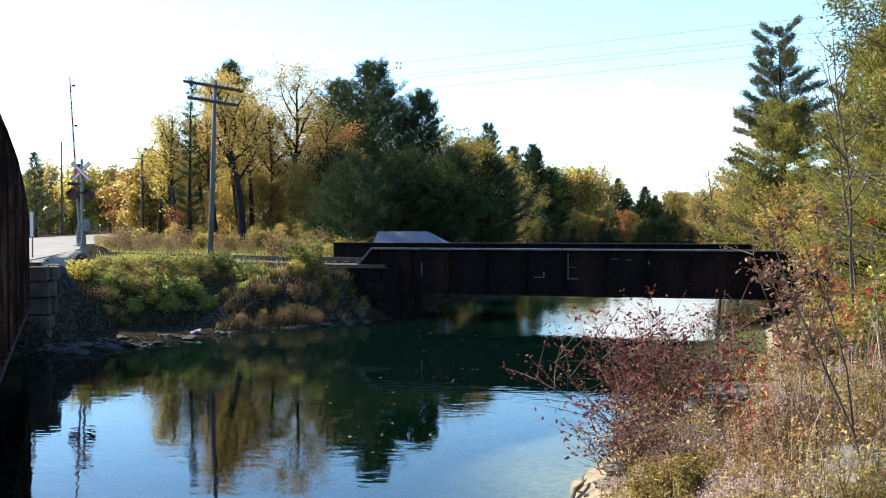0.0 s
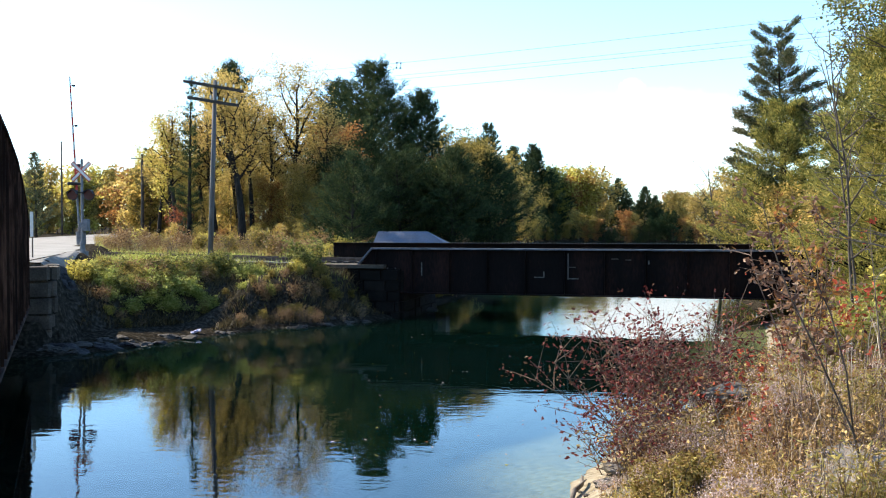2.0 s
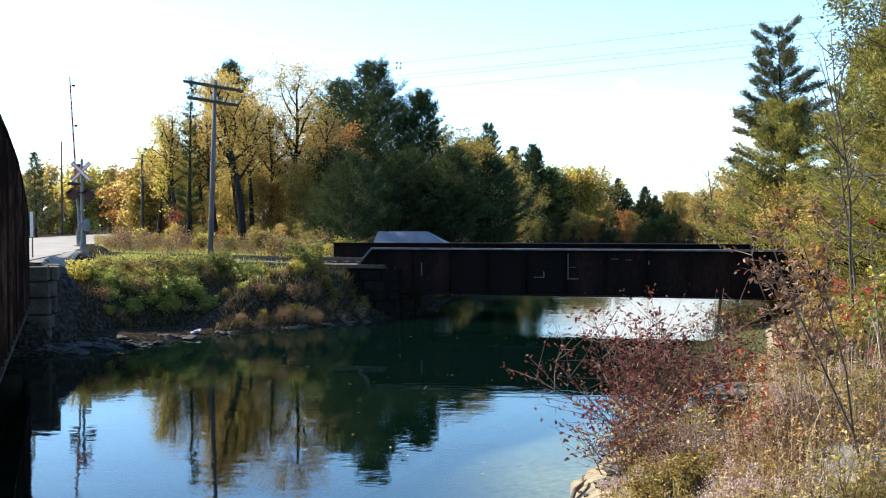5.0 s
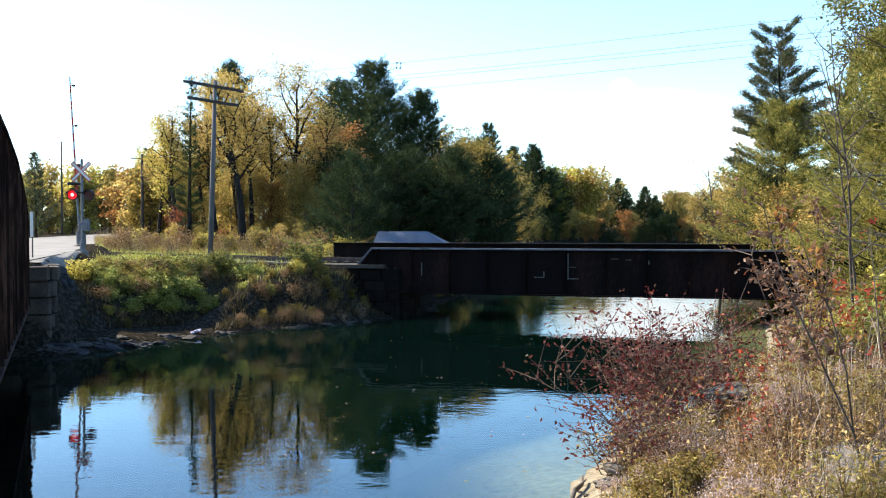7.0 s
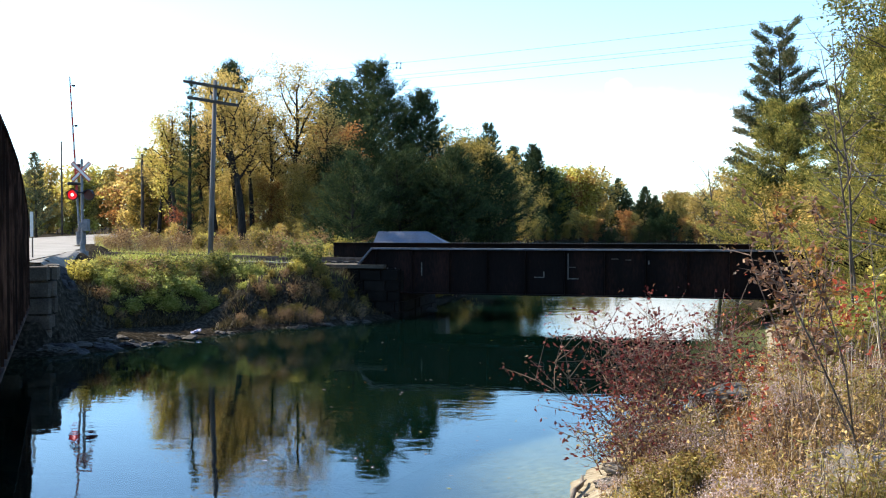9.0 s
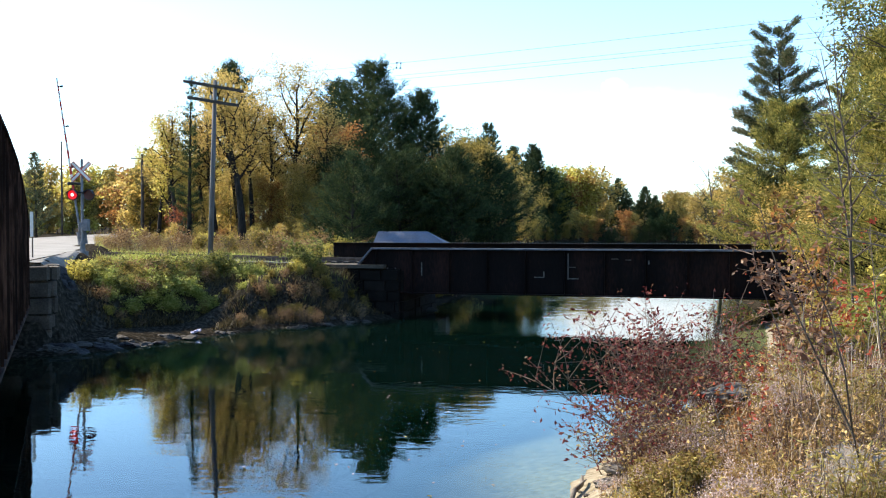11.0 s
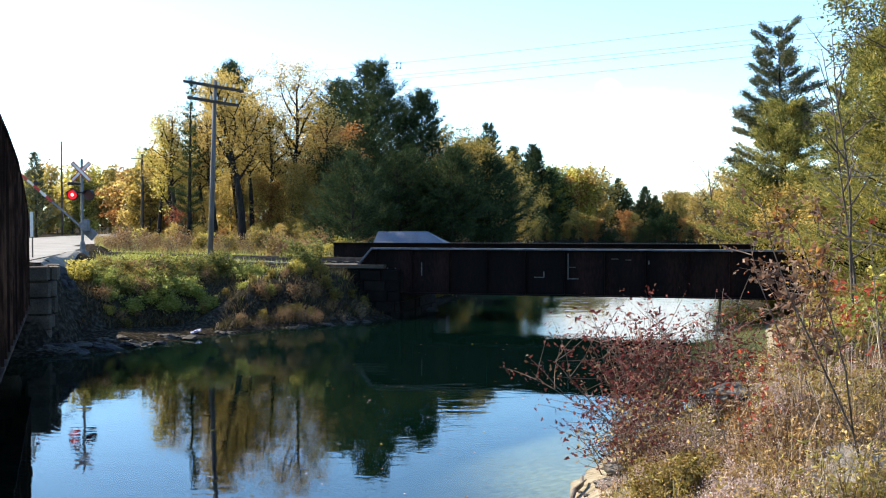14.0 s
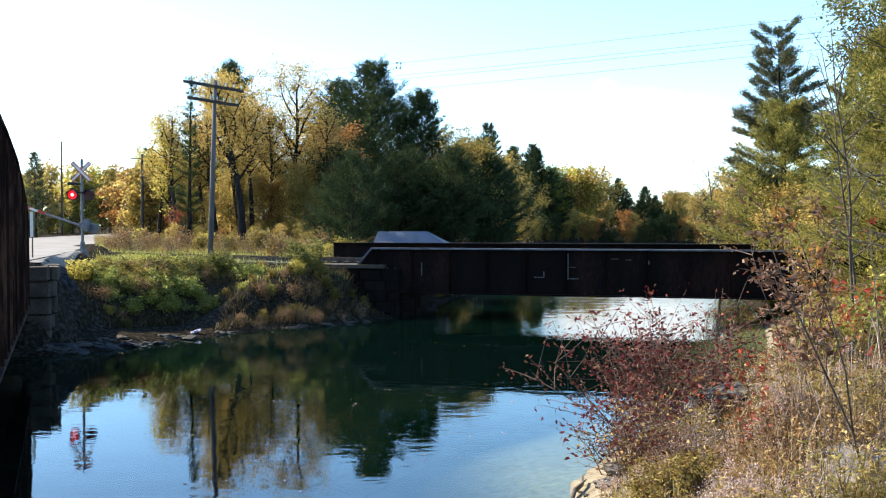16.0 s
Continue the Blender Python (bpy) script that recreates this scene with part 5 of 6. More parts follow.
def build_undergrowth():
    nr = np.random.default_rng(77)
    west = scatter(nr, 100000, -34, 3, 31, 92, 1.6, 60, False, 4)
    west = west[west[:, 0] > -0.366 * west[:, 1]]
    rel = west - np.array([-3.98, 44.33])             # keep the railway clear
    across = rel @ np.array([0.242, 0.9703])
    west = west[(across < 0.9) | (across > 4.2)]
    ws, _ = bank_distance(west[:, 0], west[:, 1])
    west = west[(west[:, 0] > -8.8) | (ws > 4.7)]
    k = len(west)
    blades("grass", "short green autumn grass on the far bank", west[: k * 7 // 10], 0.26, 0.012, GRASS, 1)
    q = np.column_stack([nr.uniform(6.2, 12.5, 5000), nr.uniform(-1.9, 0.6, 5000)])
    rim = np.array([-3.98, 44.33]) + q[:, :1] * np.array([-0.9703, 0.242]) + q[:, 1:] * np.array([0.242, 0.9703])
    blades("grass", "taller grass along the railway bed", rim, 0.3, 0.010, GRASS, 21)
    lawn = np.column_stack([nr.uniform(-16.5, -9.5, 15000), nr.uniform(36, 43.6, 15000)])
    ls, _ = bank_distance(lawn[:, 0], lawn[:, 1])
    lawn = lawn[(lawn[:, 0] > -0.366 * lawn[:, 1] - 0.2) & (ls > 4.8)]
    blades("grass", "lush yellow-green grass beside the crossing", lawn, 0.27, 0.012, GRASS, 22)
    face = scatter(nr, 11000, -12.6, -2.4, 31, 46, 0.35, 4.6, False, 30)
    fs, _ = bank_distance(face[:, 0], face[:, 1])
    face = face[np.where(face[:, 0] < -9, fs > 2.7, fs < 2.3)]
    blades("bank_growth", "tangled growth hanging on the steep bank, darkened as in shade", face, 0.4, 0.016, DARKHERB, 23, 0.7, "weeds")
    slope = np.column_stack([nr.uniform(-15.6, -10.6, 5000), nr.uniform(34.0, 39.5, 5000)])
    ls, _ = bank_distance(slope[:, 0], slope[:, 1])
    blades("bank_growth", "sparse growth on the earth slope beside the road, darkened as in shade", slope[(ls > 3.0) & (slope[:, 0] > -0.385 * slope[:, 1])], 0.3, 0.015, DARKHERB, 24, 0.7, "weeds")
    back = west[k * 7 // 10:]
    back = back[(back @ np.array([0.242, 0.9703]) > 47.0)]
    blades("dry_weeds", "brown dry weeds beyond the railway", back, 0.7, 0.010, DRY, 2, category="weeds")
    # near bank: tall mixed weeds
    ne = np.random.default_rng(31)
    u = ne.random(80000)
    y = 9 + 36 * u ** 1.5
    x = y * ne.uniform(-0.02, 0.52, len(y)) + ne.uniform(-0.5, 0.5, len(y))
    sd, nb = bank_distance(x, y)
    east = np.column_stack([x, y])[(sd > 0.25 + np.clip(19 - y, 0, 1) * 0.4) & (sd < 18) & nb]
    ne.shuffle(east)
    n = len(east)
    for cx, cy, cr in ((4.95, 16.5, 0.6), (4.72, 15.7, 0.6), (4.5, 15.0, 0.5), (4.22, 14.1, 0.4), (4.6, 10.0, 0.75), (5.0, 11.0, 0.55), (2.9, 15.2, 0.5)):     # bare rock stays clear
        east = east[np.hypot(east[:, 0] - cx, east[:, 1] - cy) > cr]
    n = len(east)
    cen = np.column_stack([ne.uniform(0, 22, 700), ne.uniform(9, 46, 700)])
    kind = ne.choice(7, 700, p=[0.15, 0.17, 0.20, 0.14, 0.17, 0.05, 0.12])
    drift = (np.hypot(cen[:, 0] - 4.1, cen[:, 1] - 12.6) < 1.5) & (ne.random(700) < 0.4)        # asters gather in one drift
    kind[drift] = 0
    kind[(kind == 5) & (cen[:, 1] < 15)] = 1
    own = np.concatenate([np.argmin(np.linalg.norm(c[:, None] - cen[None], axis=2), axis=1) for c in np.array_split(east, 20)])
    mix = np.where(ne.random(n) < 0.25, ne.choice(5, n), kind[own])
    sel = lambda k, part_of: east[mix == k][: int((mix == k).sum() * part_of)]
    herbs("faded_asters", "faded pale asters gone to seed on the near bank", sel(0, 0.32), 0.85, BROWN, ASTER, 6, 60, 0.085, 0.021, 0.046, 5)
    herbs("goldenrod", "yellow-green goldenrod stalks on the near bank", sel(1, 0.13), 0.95, OCHRE, DRY, 20, 10, 0.11, 0.035, 0.06, 6)
    herbs("brown_herbs", "brown withered herbs with curled leaves on the near bank", sel(2, 0.22), 0.8, BROWN, BROWN, 11, 9, 0.10, 0.026, 0.06, 7, 0.006)
    herbs("straw_herbs", "tall straw-coloured herbs with dry seed heads on the near bank", sel(3, 0.26), 0.95, DRY, DRY, 8, 16, 0.09, 0.022, 0.06, 8, 0.006)
    herbs("yellow_herbs", "yellowing herbs with small leaves on the near bank", sel(4, 0.22), 0.75, OCHRE, ASTER, 14, 8, 0.09, 0.018, 0.05, 9)
    herbs("rusty_herbs", "rust-red herbs on the near bank", sel(5, 0.4), 0.7, RUSSET, SCARLET, 12, 3, 0.07, 0.04, 0.06, 10)
    herbs("green_herbs", "green leafy herbs on the near bank", sel(6, 0.2), 0.6, GREEN, GRASS, 20, 4, 0.09, 0.04, 0.05, 11)
    blades("bare_stalks", "bare brown stalks standing among weeds", east[n * 3 // 12: n * 3 // 12 + 3400], 1.2, 0.007, TWIG, 12, 0.18, "weeds")
    blades("pale_stalks", "pale bleached stalks standing among weeds", east[n * 5 // 12: n * 5 // 12 + 1500], 1.1, 0.007, PALESTALK, 13, 0.2, "weeds")
    blades("grass", "yellow-green grass tufts on the near bank", east[: n // 12], 0.42, 0.005, GRASS, 3)
    blades("straw", "straw-coloured dry grass on the near bank", east[n // 12: n * 2 // 12], 0.6, 0.005, DRY, 4, category="grass")
    # shrubs of the far bank
    kinds = [shrub(51, 1.1, 1.5, 7, 1300, 0.12, GREEN), shrub(52, 1.0, 1.3, 7, 1000, 0.11, OLIVE), shrub(53, 1.0, 1.4, 8, 700, 0.09, BROWN), shrub(54, 1.3, 1.3, 7, 700, 0.12, YELLOW),
             shrub(55, 0.75, 2.2, 9, 1400, 0.11, GRASS, splay=1.2), shrub(56, 0.9, 1.2, 9, 160, 0.06, DRY, "dry_bush", twigs=2), shrub(57, 1.0, 1.1, 8, 260, 0.06, WINE, "dry_bush", twigs=2)]
    labels = ["low green leafy shrub on the bank", "low olive-leaved shrub on the bank", "brown withered shrub on the bank", "shrub with yellow leaves on the bank", "spreading light green bramble mound on the bank", "twiggy dry bush with few straw-coloured leaves", "twiggy dry bush with thin wine-red leaves"]
    used, rng = set(), random.Random(4)

    def put(k, x, y, scale):
        s = kinds[k] if k not in used else copy_thing(kinds[k], Matrix())
        used.add(k)
        plant(s, x, y, labels[k], rng.uniform(0, 360), scale, "bank shrubs")

    for x, y in scatter(nr, 16, -8.6, -2.8, 31, 44.3, 0.9, 1.9, False):
        put(rng.choice((0, 1, 1, 1, 2, 2)), float(x), float(y), rng.uniform(0.4, 0.8))
    for x, y, k, sc in ((-13.25, 34.0, 3, 0.75), (-12.9, 34.6, 3, 0.6), (-11.6, 33.0, 3, 0.35), (-12.7, 34.6, 0, 0.7), (-12.3, 35.2, 4, 0.6), (-12.6, 36.2, 0, 0.8), (-11.9, 36.0, 1, 0.7), (-11.4, 35.6, 1, 0.6), (-13.2, 35.4, 4, 0.7), (-10.9, 36.9, 0, 0.9), (-11.5, 37.4, 4, 0.9), (-13.8, 36.8, 4, 0.6), (-10.8, 35.2, 2, 0.6), (-11.8, 35.0, 1, 0.7), (-11.2, 34.8, 2, 0.7), (-10.6, 36.0, 1, 0.8), (-9.9, 37.0, 1, 0.7)):
        put(k, x * 1.1, y * 1.1, sc * 1.05)
    for x, y in scatter(nr, 12, -8.4, -3.0, 36, 43, 0.1, 0.9, False):
        put(rng.choice((5, 5, 2)), float(x), float(y), rng.uniform(0.5, 0.8))
    for x, y in scatter(nr, 16, -8.8, -4.0, 33, 44.6, 1.9, 3.6, False):
        put(rng.choice((4, 1, 1, 2)), float(x), float(y), rng.uniform(0.3, 0.5))
    for x, y in scatter(nr, 34, -14.5, -8.4, 33, 44.6, 4.3, 6.0, False):
        if x > -0.365 * y:
            put(rng.choice((4, 4, 4, 1, 0, 2)), float(x), float(y), rng.uniform(0.55, 1.05))
    for x, y in scatter(nr, 7, -12.5, -8.6, 33, 44.6, 2.6, 3.4, False):
        put(rng.choice((2, 1, 5)), float(x), float(y), rng.uniform(0.35, 0.55))
    for x, y, k, sc in ((-6.35, 43.3, 0, 1.25), (-6.1, 42.9, 0, 0.9), (-6.6, 42.4, 3, 0.55), (-6.3, 42.1, 3, 0.5), (-6.6, 53.4, 3, 0.7), (-5.7, 54.0, 3, 0.95), (-5.0, 53.3, 3, 0.8), (-7.6, 53.0, 3, 0.5), (-12.20, 39.31, 4, 0.8), (-11.77, 38.99, 4, 0.85), (-11.23, 39.53, 4, 0.9), (-10.80, 39.96, 4, 0.85), (-11.88, 38.45, 4, 0.7), (-11.34, 38.77, 4, 0.75), (-10.37, 40.28, 4, 0.7)):
        put(k, x, y, sc)
    for x, y in scatter(nr, 22, -13.2, -9.6, 36, 43.5, 3.0, 7.5, False):
        put(rng.choice((4, 4, 0, 4, 1, 2)), float(x), float(y), rng.uniform(0.45, 0.8))
    for x, y in scatter(nr, 34, -21, -7, 52, 64, 0, 60, False):
        put(rng.choice((2, 2, 5, 1)), float(x), float(y), rng.uniform(0.8, 1.5))
    for x, y, sc in ((-3.4, 47.6, 0.6), (-2.7, 46.9, 0.5), (-2.3, 48.4, 0.7), (-1.5, 48.9, 0.7), (-3.0, 49.6, 0.8), (-1.5, 47.4, 0.45), (-0.9, 49.9, 0.6)):
        put(1, x, y, sc)
    for x, y in ((-0.9, 51.5), (0.0, 53.5), (0.7, 55.5), (1.0, 57.5), (-0.6, 53.0), (0.2, 56.2), (1.6, 59.5), (-1.2, 50.2)):
        put(rng.choice((0, 1, 1)), x - 0.4, y, rng.uniform(1.1, 1.5))
    for x, y in scatter(nr, 60, -28, 2, 56, 80, 0, 60, False):
        if x < -0.345 * y:
            continue
        put(rng.choice((1, 2, 2, 3, 5, 2)), float(x), float(y), rng.uniform(0.6, 1.25))
    for x, y in scatter(nr, 40, 2, 24, 20, 47, 0.3, 10, True):
        put(rng.choice((0, 1, 2, 3, 4)), float(x), float(y), rng.uniform(0.5, 0.9))
    for i in range(36):         # yellow-green growth higher up the near bank
        y = rng.uniform(17, 28)
        put(rng.choice((4, 3, 1, 2) if i < 16 else (4, 4, 3, 0)), (rng.uniform(0.40, 0.46) if i < 16 else rng.uniform(0.44, 0.52)) * y, y, rng.uniform(0.6, 0.9) if i < 16 else rng.uniform(0.9, 1.4))
    for x, y in scatter(nr, 60, 2.5, 13, 10, 26, 0.8, 8, True):
        if abs(x - 0.3 * y) < 0.55 and y < 17.2:
            continue
        put(rng.choice((5, 5, 6, 2, 6)), float(x), float(y), rng.uniform(0.6, 1.25))
    # bushes at the water
    SWAY.append((plant(shrub(61, 2.5, 4.4, 36, 4400, 0.085, WINE, "red_bush", twigs=2, spread=0.07, splay=1.3, second=OAKBROWN, share=0.3), 4.12, 17.15, "spreading bush with wine-red leaves at the water's edge"), 0.7, 2.3, 0.3))
    SWAY.append((plant(shrub(66, 1.35, 2.8, 13, 900, 0.08, WINE, "red_bush", twigs=2, spread=0.06, splay=1.5, second=BROWN, share=0.12), 2.95, 15.5, "low spreading bush with wine-red leaves over the shore"), 0.9, 2.0, 1.1))
    SWAY.append((plant(shrub(62, 2.5, 2.8, 14, 420, 0.085, WINE, "red_bush", twigs=2, spread=0.05, splay=0.7, second=SCARLET, share=0.2), 5.2, 18.6, "smaller bush with thinning wine-red leaves"), 0.8, 2.2, 2.0))
    SWAY.append((plant(shrub(63, 3.5, 2.3, 8, 900, 0.125, OAKBROWN, "oak_sapling", twigs=2, spread=0.08, splay=0.35, slim=0.5, second=RUSSET, share=0.25), 6.75, 17.4, "oak sapling with withered brown leaves"), 0.7, 2.6, 0.9))
    for x, y, lx, ln, k in ((6.6, 14.2, -0.05, 2.4, 3), (5.05, 13.2, -0.08, 1.75, 4), (3.9, 12.4, -0.3, 1.3, 5)):
        sd = thing("sapling", pose(x, y, float(height(x, y)) - 0.1), "thin bare sapling with grey-brown stem and few leaves", "sapling")
        r2, sh, tp = random.Random(90 + k), Shape(), []
        st = bend(r2, (0, 0, 0), (lx, 0.1, 1), ln, 8, 0.0, 0.05)
        sh.tube(st, [0.017 * (1 - 0.09 * i) for i in range(9)], 6, False)
        for i in range(2, 9):
            tw = bend(r2, st[i], (r2.uniform(-0.8, 0.8), r2.uniform(-0.5, 0.5), r2.uniform(0.4, 1)), ln * r2.uniform(0.1, 0.25), 4, 0.05, 0.15)
            part("twig", Shape().tube(tw, [0.007, 0.006, 0.005, 0.004, 0.002], 4, False), PALEBARK, sd)
            tp += [tuple(tw[3]), tuple(tw[4])]
        part("stem", sh, PALEBARK, sd)
        c = np.repeat(np.array(tp), 3, axis=0) + nr.normal(size=(len(tp) * 3, 3)) * 0.05
        part("foliage", leaf_cloud("foliage", c, (0.09, 0.10, 0.07)[k - 3], (SCARLET, BROWN, RUSSET)[k - 3], nr), None, sd)
    SWAY.append((build_oak_sapling(), 0.45, 2.4, 1.4))
    sm = plant(shrub(64, 1.3, 1.3, 5, 150, 0.13, SCARLET, "sumac_bush", twigs=2, spread=0.07), 10.2, 22.0, "sumac with scarlet leaves")
    again(sm, 9.1, 20.0, 70, 1.2), again(sm, 9.4, 20.4, 170, 1.25), again(sm, 8.2, 20.0, 20, 0.9), again(sm, 6.4, 17.0, 120, 0.75), again(sm, 5.7, 17.0, 220, 0.85), again(sm, 7.6, 18.2, 300, 0.9)
    tiny = plant(shrub(65, 0.8, 0.6, 3, 14, 0.10, SCARLET, "sumac_sprig", spread=0.05), 4.9, 15.6, "small sumac sprig with scarlet leaves", group="sumac sprigs")
    for x, y, a in ((3.98, 15.0, 50), (4.19, 13.4, 130), (4.44, 13.3, 200), (4.77, 13.8, 20), (8.1, 21.1, 140), (7.6, 20.2, 60), (6.4, 19.2, 200), (4.3, 13.0, 90), (6.4, 15.3, 200)):
        again(tiny, x, y, a, 1.15, group="sumac sprigs")


build_undergrowth()


# ---- rocks, hut and small things ----
def boulder(seed, sx, sy, sz, rough=0.18, stone=None):
    bm = bmesh.new()
    bmesh.ops.create_icosphere(bm, subdivisions=3, radius=1)
    for v in bm.verts:
        d = noise.noise(v.co * 1.3 + Vector((seed * 7.1, 0, 0))) + 0.5 * noise.noise(v.co * 3.1 + Vector((0, seed * 3.3, 0)))
        v.co = Vector((v.co.x * sx, v.co.y * sy, v.co.z * sz)) * (1 + rough * 2 * d)
        v.co.z = max(v.co.z, -sz * 0.6)
    me = bpy.data.meshes.new("rock")
    bm.to_mesh(me)
    bm.free()
    me.materials.append(stone or ROCK)
    return me


def build_rocks():
    rng = random.Random(12)
    forms = [boulder(k, 0.5, 0.42, 0.19, 0.3) for k in range(6)]
    spots = []
    for i in range(15):         # along the far waterline, by the road bridge
        u = rng.random()
        p = Vector((-12.6, 31.0)).lerp(Vector((-8.2, 37.2)), u)
        spots.append((p.x + rng.gauss(-0.3, 0.35), p.y + rng.gauss(0.2, 0.35), rng.uniform(0.25, 0.9)))
    for i in range(24):         # under the railway bridge
        spots.append((rng.uniform(-3.9, -0.9), rng.uniform(45.6, 50.4), rng.uniform(0.5, 1.3)))
    for i in range(14):
        u = rng.random()
        p = Vector((-7.5, 38.3)).lerp(Vector((-3.0, 41.8)), u)
        spots.append((p.x, p.y + rng.gauss(0.3, 0.2), rng.uniform(0.3, 0.7)))
    for i in range(26):         # sandy near shore
        u = rng.random()
        p = Vector((1.6, 13.5)).lerp(Vector((4.2, 19.2)), u)
        spots.append((p.x + rng.gauss(0.3, 0.2), p.y, rng.uniform(0.06, 0.2)))
    pale = [boulder(k, 0.55, 0.45, 0.16, 0.38, PALEROCK) for k in (41, 42, 43)]
    for i, (x, y, sc, up) in enumerate(((4.95, 16.5, 0.72, 0.56), (5.35, 16.6, 0.4, 0.36), (4.62, 10.1, 1.5, 0.03), (5.0, 11.0, 1.2, 0.06), (4.35, 9.3, 0.9, 0.0), (2.9, 15.2, 0.7, 0.02), (2.55, 14.5, 0.45, 0.02))):
        ob = part("rock", pale[i % 3])
        ob.matrix_basis = pose(x, y, float(height(x, y)) + up, 0, -8, i * 50) @ Matrix.Scale(sc, 4)
        tagged(ob, "flat pale rock among weeds on the near bank", "rock", "pale rocks")
    steps = [boulder(k, 0.42, 0.34, 0.26, 0.3, SLATE) for k in (61, 62, 63, 64)]
    for i in range(21):         # rough stones down the edge of the wing wall
        u = i / 20
        ob = part("rock", steps[i % 4])
        ob.matrix_basis = pose(-14.95 + 1.9 * u + rng.uniform(-0.08, 0.1), 36.55 + rng.uniform(-0.12, 0.1), 2.42 - 2.2 * u + rng.uniform(-0.05, 0.05), rng.uniform(-20, 20), 50 + rng.uniform(-25, 25), rng.uniform(-30, 30)) @ Matrix.Scale(rng.uniform(0.6, 1.05), 4)
        tagged(ob, "dark rough stone set along the sloping wing wall", "rock", "wing wall stones")
    slabs = [boulder(k, 1.0, 0.6, 0.3, 0.24, SLATE) for k in (51, 52, 53)]
    for i, (x, y, sc, tilt) in enumerate(((-12.5, 31.75, 0.7, 10), (-11.5, 32.6, 0.6, 16), (-10.9, 33.4, 0.5, 12), (-10.2, 34.3, 0.42, 8))):
        ob = part("rock", slabs[i % 3])
        ob.matrix_basis = pose(x, y, float(height(x, y)) - 0.06, 0, tilt, -20 + i * 29) @ Matrix.Scale(sc, 4)
        tagged(ob, "large dark slab of rock lying below the abutment", "rock", "slab rocks")
    for i, (x, y, sc) in enumerate(spots):
        ob = part("rock", forms[i % 6])
        low = min(float(height(x + dx * sc, y + dy * sc)) for dx, dy in ((0, 0), (0.35, 0), (0, -0.35), (0.25, -0.25)))
        ob.matrix_basis = pose(x, y, low + 0.03 * sc, 0, 0, rng.uniform(0, 360)) @ Matrix.Scale(sc, 4)
        tagged(ob, "weathered grey rock lying on the river bank", "rock", "bank rocks")


build_rocks()


def build_hut():
    t = thing("hut", pose(-1.65, 54.5, 0.92, 0, 0, -6), "small brown hut with pale blue metal roof behind the bridge", "hut")
    part("wall", Shape().box((3.9, 2.6, 2.2), Matrix.Translation((0, 0, 1.1))), SIDING, t)
    r = Shape()
    a, b = 2.2, 1.6
    r.v = [(-a, -b, 2.15), (a, -b, 2.15), (a, b, 2.15), (-a, b, 2.15), (-a * 0.95, 0, 3.0), (a * 0.35, 0, 3.0), (-a, -b, 2.1), (a, -b, 2.1), (a, b, 2.1), (-a, b, 2.1)]
    r.f = [(0, 1, 5, 4), (1, 2, 5), (2, 3, 4, 5), (3, 0, 4), (9, 8, 7, 6), (0, 6, 7, 1), (1, 7, 8, 2), (2, 8, 9, 3), (3, 9, 6, 0)]
    part("roof", r, ROOFMETAL, t, "pale blue metal roof")


build_hut()


def build_small_things():
    t = thing("marker_sign", pose(-15.65, 36.2, 2.9, 0, 0, 8), "narrow white marker panel on a post by the road", "sign")
    part("post", Shape().tube([(0, 0.03, -0.2), (0, 0.03, 1.85)], 0.025, 8), DARKWOOD, t)
    part("panel", Shape().box((0.12, 0.012, 0.95), Matrix.Translation((-0.02, 0, 1.4))), WHITE, t, "white panel")
    bag = boulder(33, 0.19, 0.11, 0.06, 0.6)
    bag.materials.clear()
    bag.materials.append(PLASTIC)
    ob = part("plastic_bag", bag)
    ob.matrix_basis = pose(-9.5, 36.4, float(height(-9.5, 36.4)) + 0.06, 0, -14, 20)
    tagged(ob, "crumpled pale lilac plastic bag on the muddy shore", "bag")
    lg = Shape().tube([(0, 0, 0), (0.3, 0.15, 0.06), (0.62, 0.2, 0.1), (0.95, 0.4, 0.12)], [0.035, 0.045, 0.035, 0.02], 8).tube([(0.35, 0.16, 0.08), (0.42, 0.0, 0.25)], [0.03, 0.012], 6)
    lo = part("driftwood_log", lg, PALEBARK, smooth=True)
    lo.matrix_basis = pose(1.95, 14.3, float(height(1.95, 14.3)) + 0.05, 0, 0, 50)
    tagged(lo, "grey driftwood log on the sandy shore", "log")
    sh = Shape()
    a, b = Vector((-14.45, 33.0)), Vector((-17.15, 43.4))
    rs = random.Random(19)
    for i in range(12):
        p = a.lerp(b, i / 11)
        for j in range(4):
            x, y = p.x + j * 0.17 + (rs.uniform(-0.08, 0.12) if j == 3 else 0), p.y + j * 0.16
            sh.v.append((x, y, 3.0 if j == 0 else float(height(x, y)) + (0.05 if j < 3 else 0.0)))
    sh.f = [(i * 4 + j, i * 4 + j + 1, i * 4 + j + 5, i * 4 + j + 4) for i in range(11) for j in range(3)]
    tagged(part("shoulder", sh, GRAVEL), "pale gravel shoulder beside the road", "road shoulder", kind="structure")


PLASTIC = surface("lilac_plastic", [(0.40, 0.36, 0.5), (0.55, 0.52, 0.65), (0.7, 0.68, 0.75)], 0.4, 6, 30, 0.2)
build_small_things()


# ---- floating leaves ----
FLOW = Vector((-0.148, -0.217, 0))


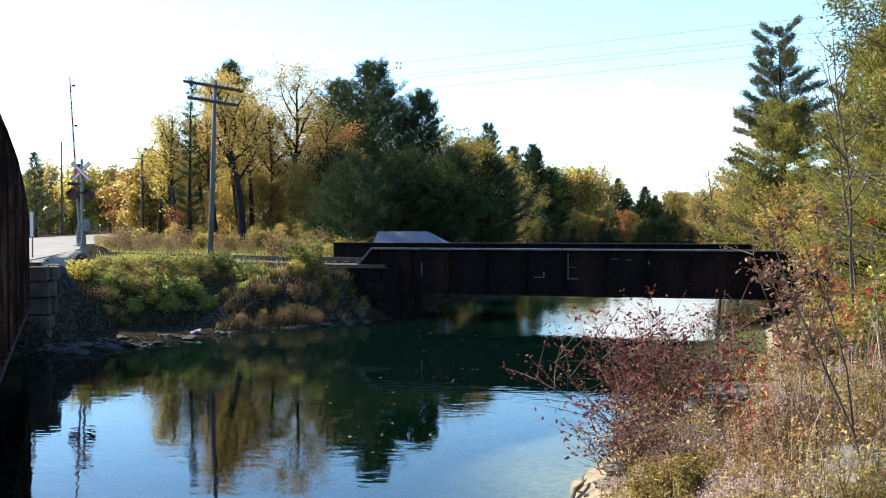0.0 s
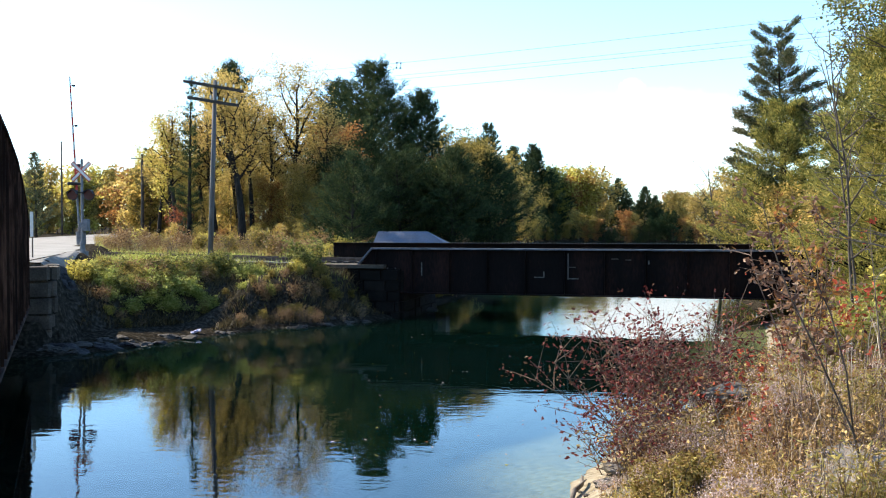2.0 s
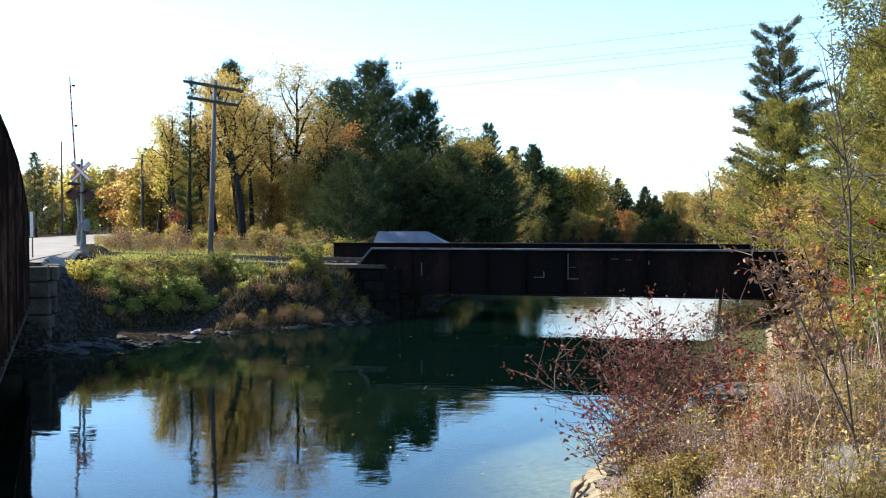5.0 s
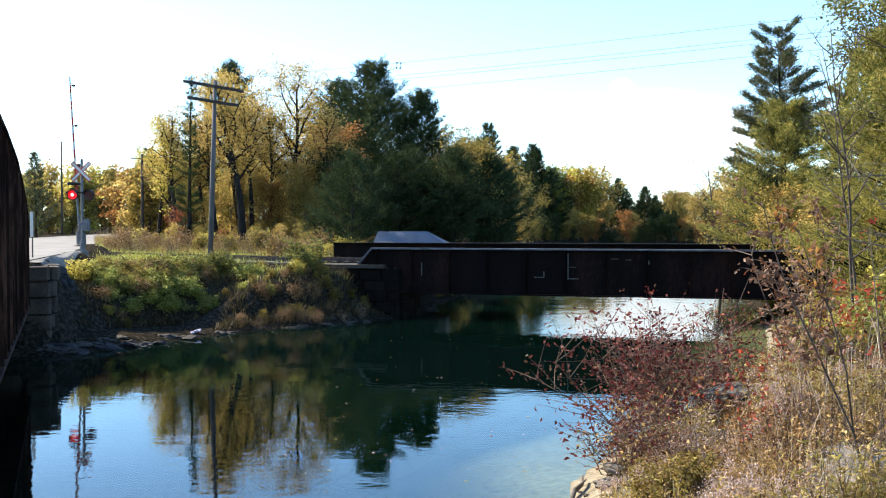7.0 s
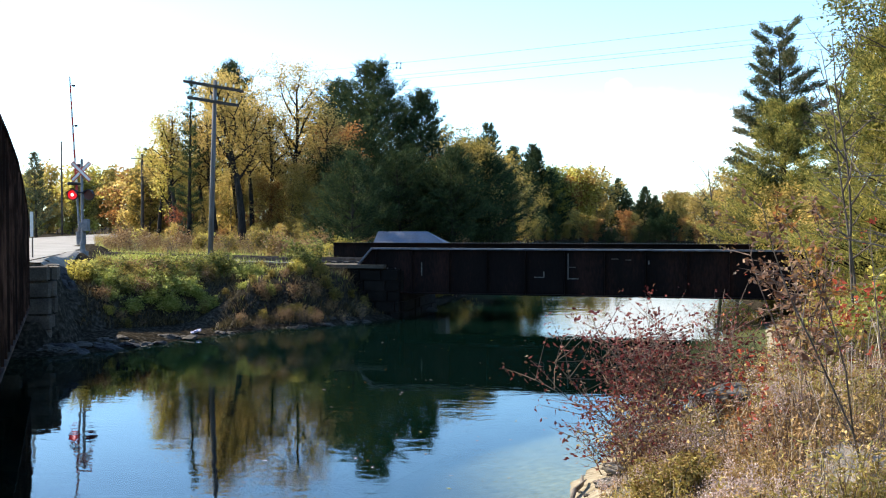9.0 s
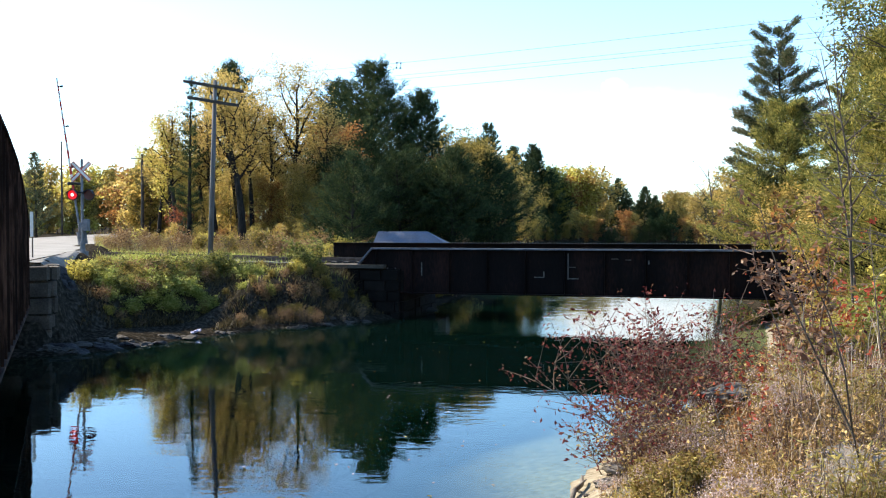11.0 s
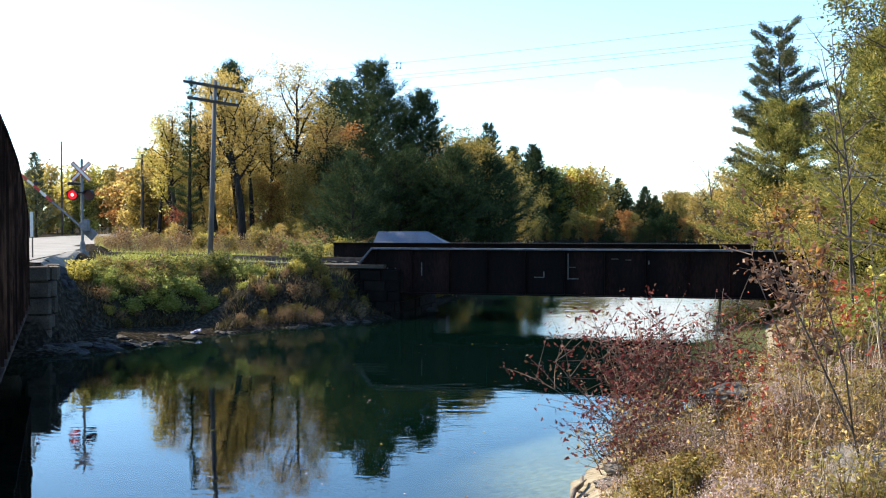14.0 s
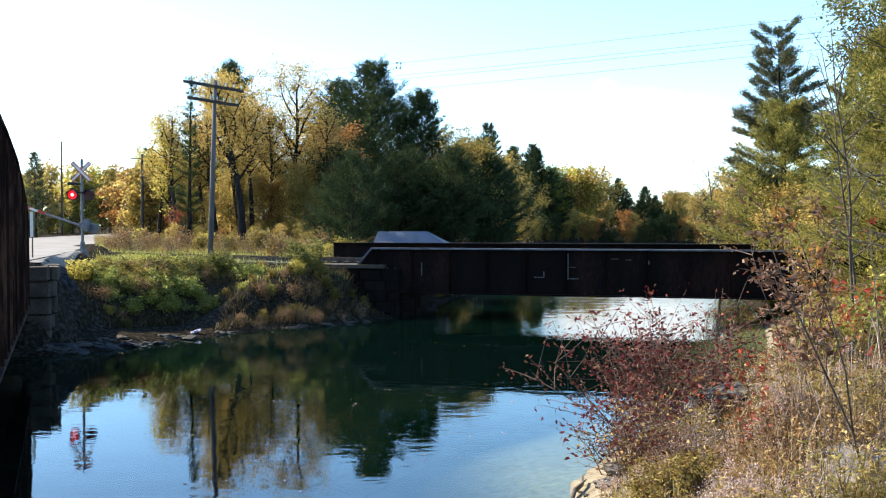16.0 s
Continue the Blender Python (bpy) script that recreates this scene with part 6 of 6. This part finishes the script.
def build_floating_leaves():
    out, nr = [], random.Random(19)
    mats = [BROWN, YELLOW, RUSSET, ASTER]
    shapes = []
    for k, m in enumerate(mats):
        s = Shape()
        s.v = [(-0.07, 0, 0.012), (-0.02, 0.04, 0.02), (0.04, 0.035, 0.014), (0.08, 0, 0.02), (0.04, -0.035, 0.018), (-0.02, -0.04, 0.012), (0, 0, 0.008)]
        s.f = [(6, i, (i + 1) % 6) for i in range(6)]
        shapes.append(s.mesh("floating_leaf", m))
    for i in range(76):
        y = nr.uniform(17, 38)
        x = nr.uniform(-0.22, 0.1) * y + 1.5
        ob = part("floating_leaf", shapes[nr.choice((0, 3, 1, 2, 3))])
        ob.scale = (nr.uniform(0.3, 0.65),) * 3
        tagged(ob, "small fallen leaf floating on the river", "leaf", "floating leaves")
        out.append((ob, Vector((x, y, 0.0)), nr.uniform(0, 360), nr.uniform(-20, 20)))
    return out


FLOATERS = build_floating_leaves()


# ---- what moves ----
ARM_PIVOT = (-0.22, 0.2, 1.28)


def arm_pose(a):
    """a: degrees by which the arm has come down from upright."""
    return pose(*ARM_PIVOT) @ Matrix.Rotation(radians(-a), 4, "Y")


def motions():
    walk(ARM, [(0, arm_pose(3)), (10.3, arm_pose(3)), (11.3, arm_pose(11.8)), (12.5, arm_pose(28)), (13.3, arm_pose(39)), (14.5, arm_pose(54.5)), (15.5, arm_pose(66)), (16, arm_pose(71))])
    on_right, on_left, step = [], [], 0.991
    first = 6.36
    for k in range(-1, 11):
        on_left.append((6.85 + step * k, 7.34 + step * k))
        on_right.append((7.34 + step * k, 7.84 + step * k))
    on_left = [p for p in on_left if p[0] > 6.5]
    on_right = [(max(first, a), b) for a, b in on_right if b > 6.5]
    for (disc_ob, bulb), spans in zip(GLOWS, (on_left, on_right)):
        for ob in (disc_ob, bulb):
            hid, lit = pose(0, -0.165, 0), pose(0, -0.212, 0)
            rows = [(0, hid)]
            for a, b in spans:
                if a > 15.95:
                    break
                rows += [(a - 0.033, hid), (a + 0.033, lit)]
                if b < 15.9:
                    rows += [(b - 0.033, lit), (b + 0.033, hid)]
            rows.append((16.0, rows[-1][1]))
            walk(ob, rows)
    rows = [(0, pose(0, 0.09, 0))]
    for a, b in on_right:
        if 10.5 < a < 15.9:
            rows += [(a - 0.033, pose(0, 0.09, 0)), (a + 0.033, pose(0, 0, 0)), (b - 0.033, pose(0, 0, 0)), (b + 0.033, pose(0, 0.09, 0))]
    rows.append((16.0, pose(0, 0.09, 0)))
    walk(BLINK, rows)
    walk(WATER_SHEET, [(0, pose(0, 0, WATER_Z)), (16, pose(FLOW.x * 16, FLOW.y * 16, WATER_Z))])
    for ob, p, a, turn in FLOATERS:
        q = p + FLOW * 16
        walk(ob, [(0, pose(p.x, p.y, WATER_Z, 0, 0, a)), (16, pose(q.x, q.y, WATER_Z, 0, 0, a + turn))])
    for ob, x, y, z, dx in ((CLOUDS[0], 460, 2000, 200, -48), (CLOUDS[1], 403, 1990, 292, -66)):
        walk(ob, [(0, pose(x, y, z)), (16, pose(x + dx, y, z))])
    for ob, amount, swing, start in SWAY:
        rest, rows = ob.matrix_basis.copy(), []
        for i in range(33):
            t = 0.5 * i
            a = amount * (math.sin(6.2832 * t / swing + start) * (0.6 + 0.4 * math.sin(0.7 * t + start)) - 0.3)
            b = 0.5 * amount * math.sin(6.2832 * t / (swing * 1.37) + 2 * start)
            rows.append((t, rest @ Matrix.Rotation(radians(a), 4, "Y") @ Matrix.Rotation(radians(b), 4, "X")))
        walk(ob, rows)


motions()
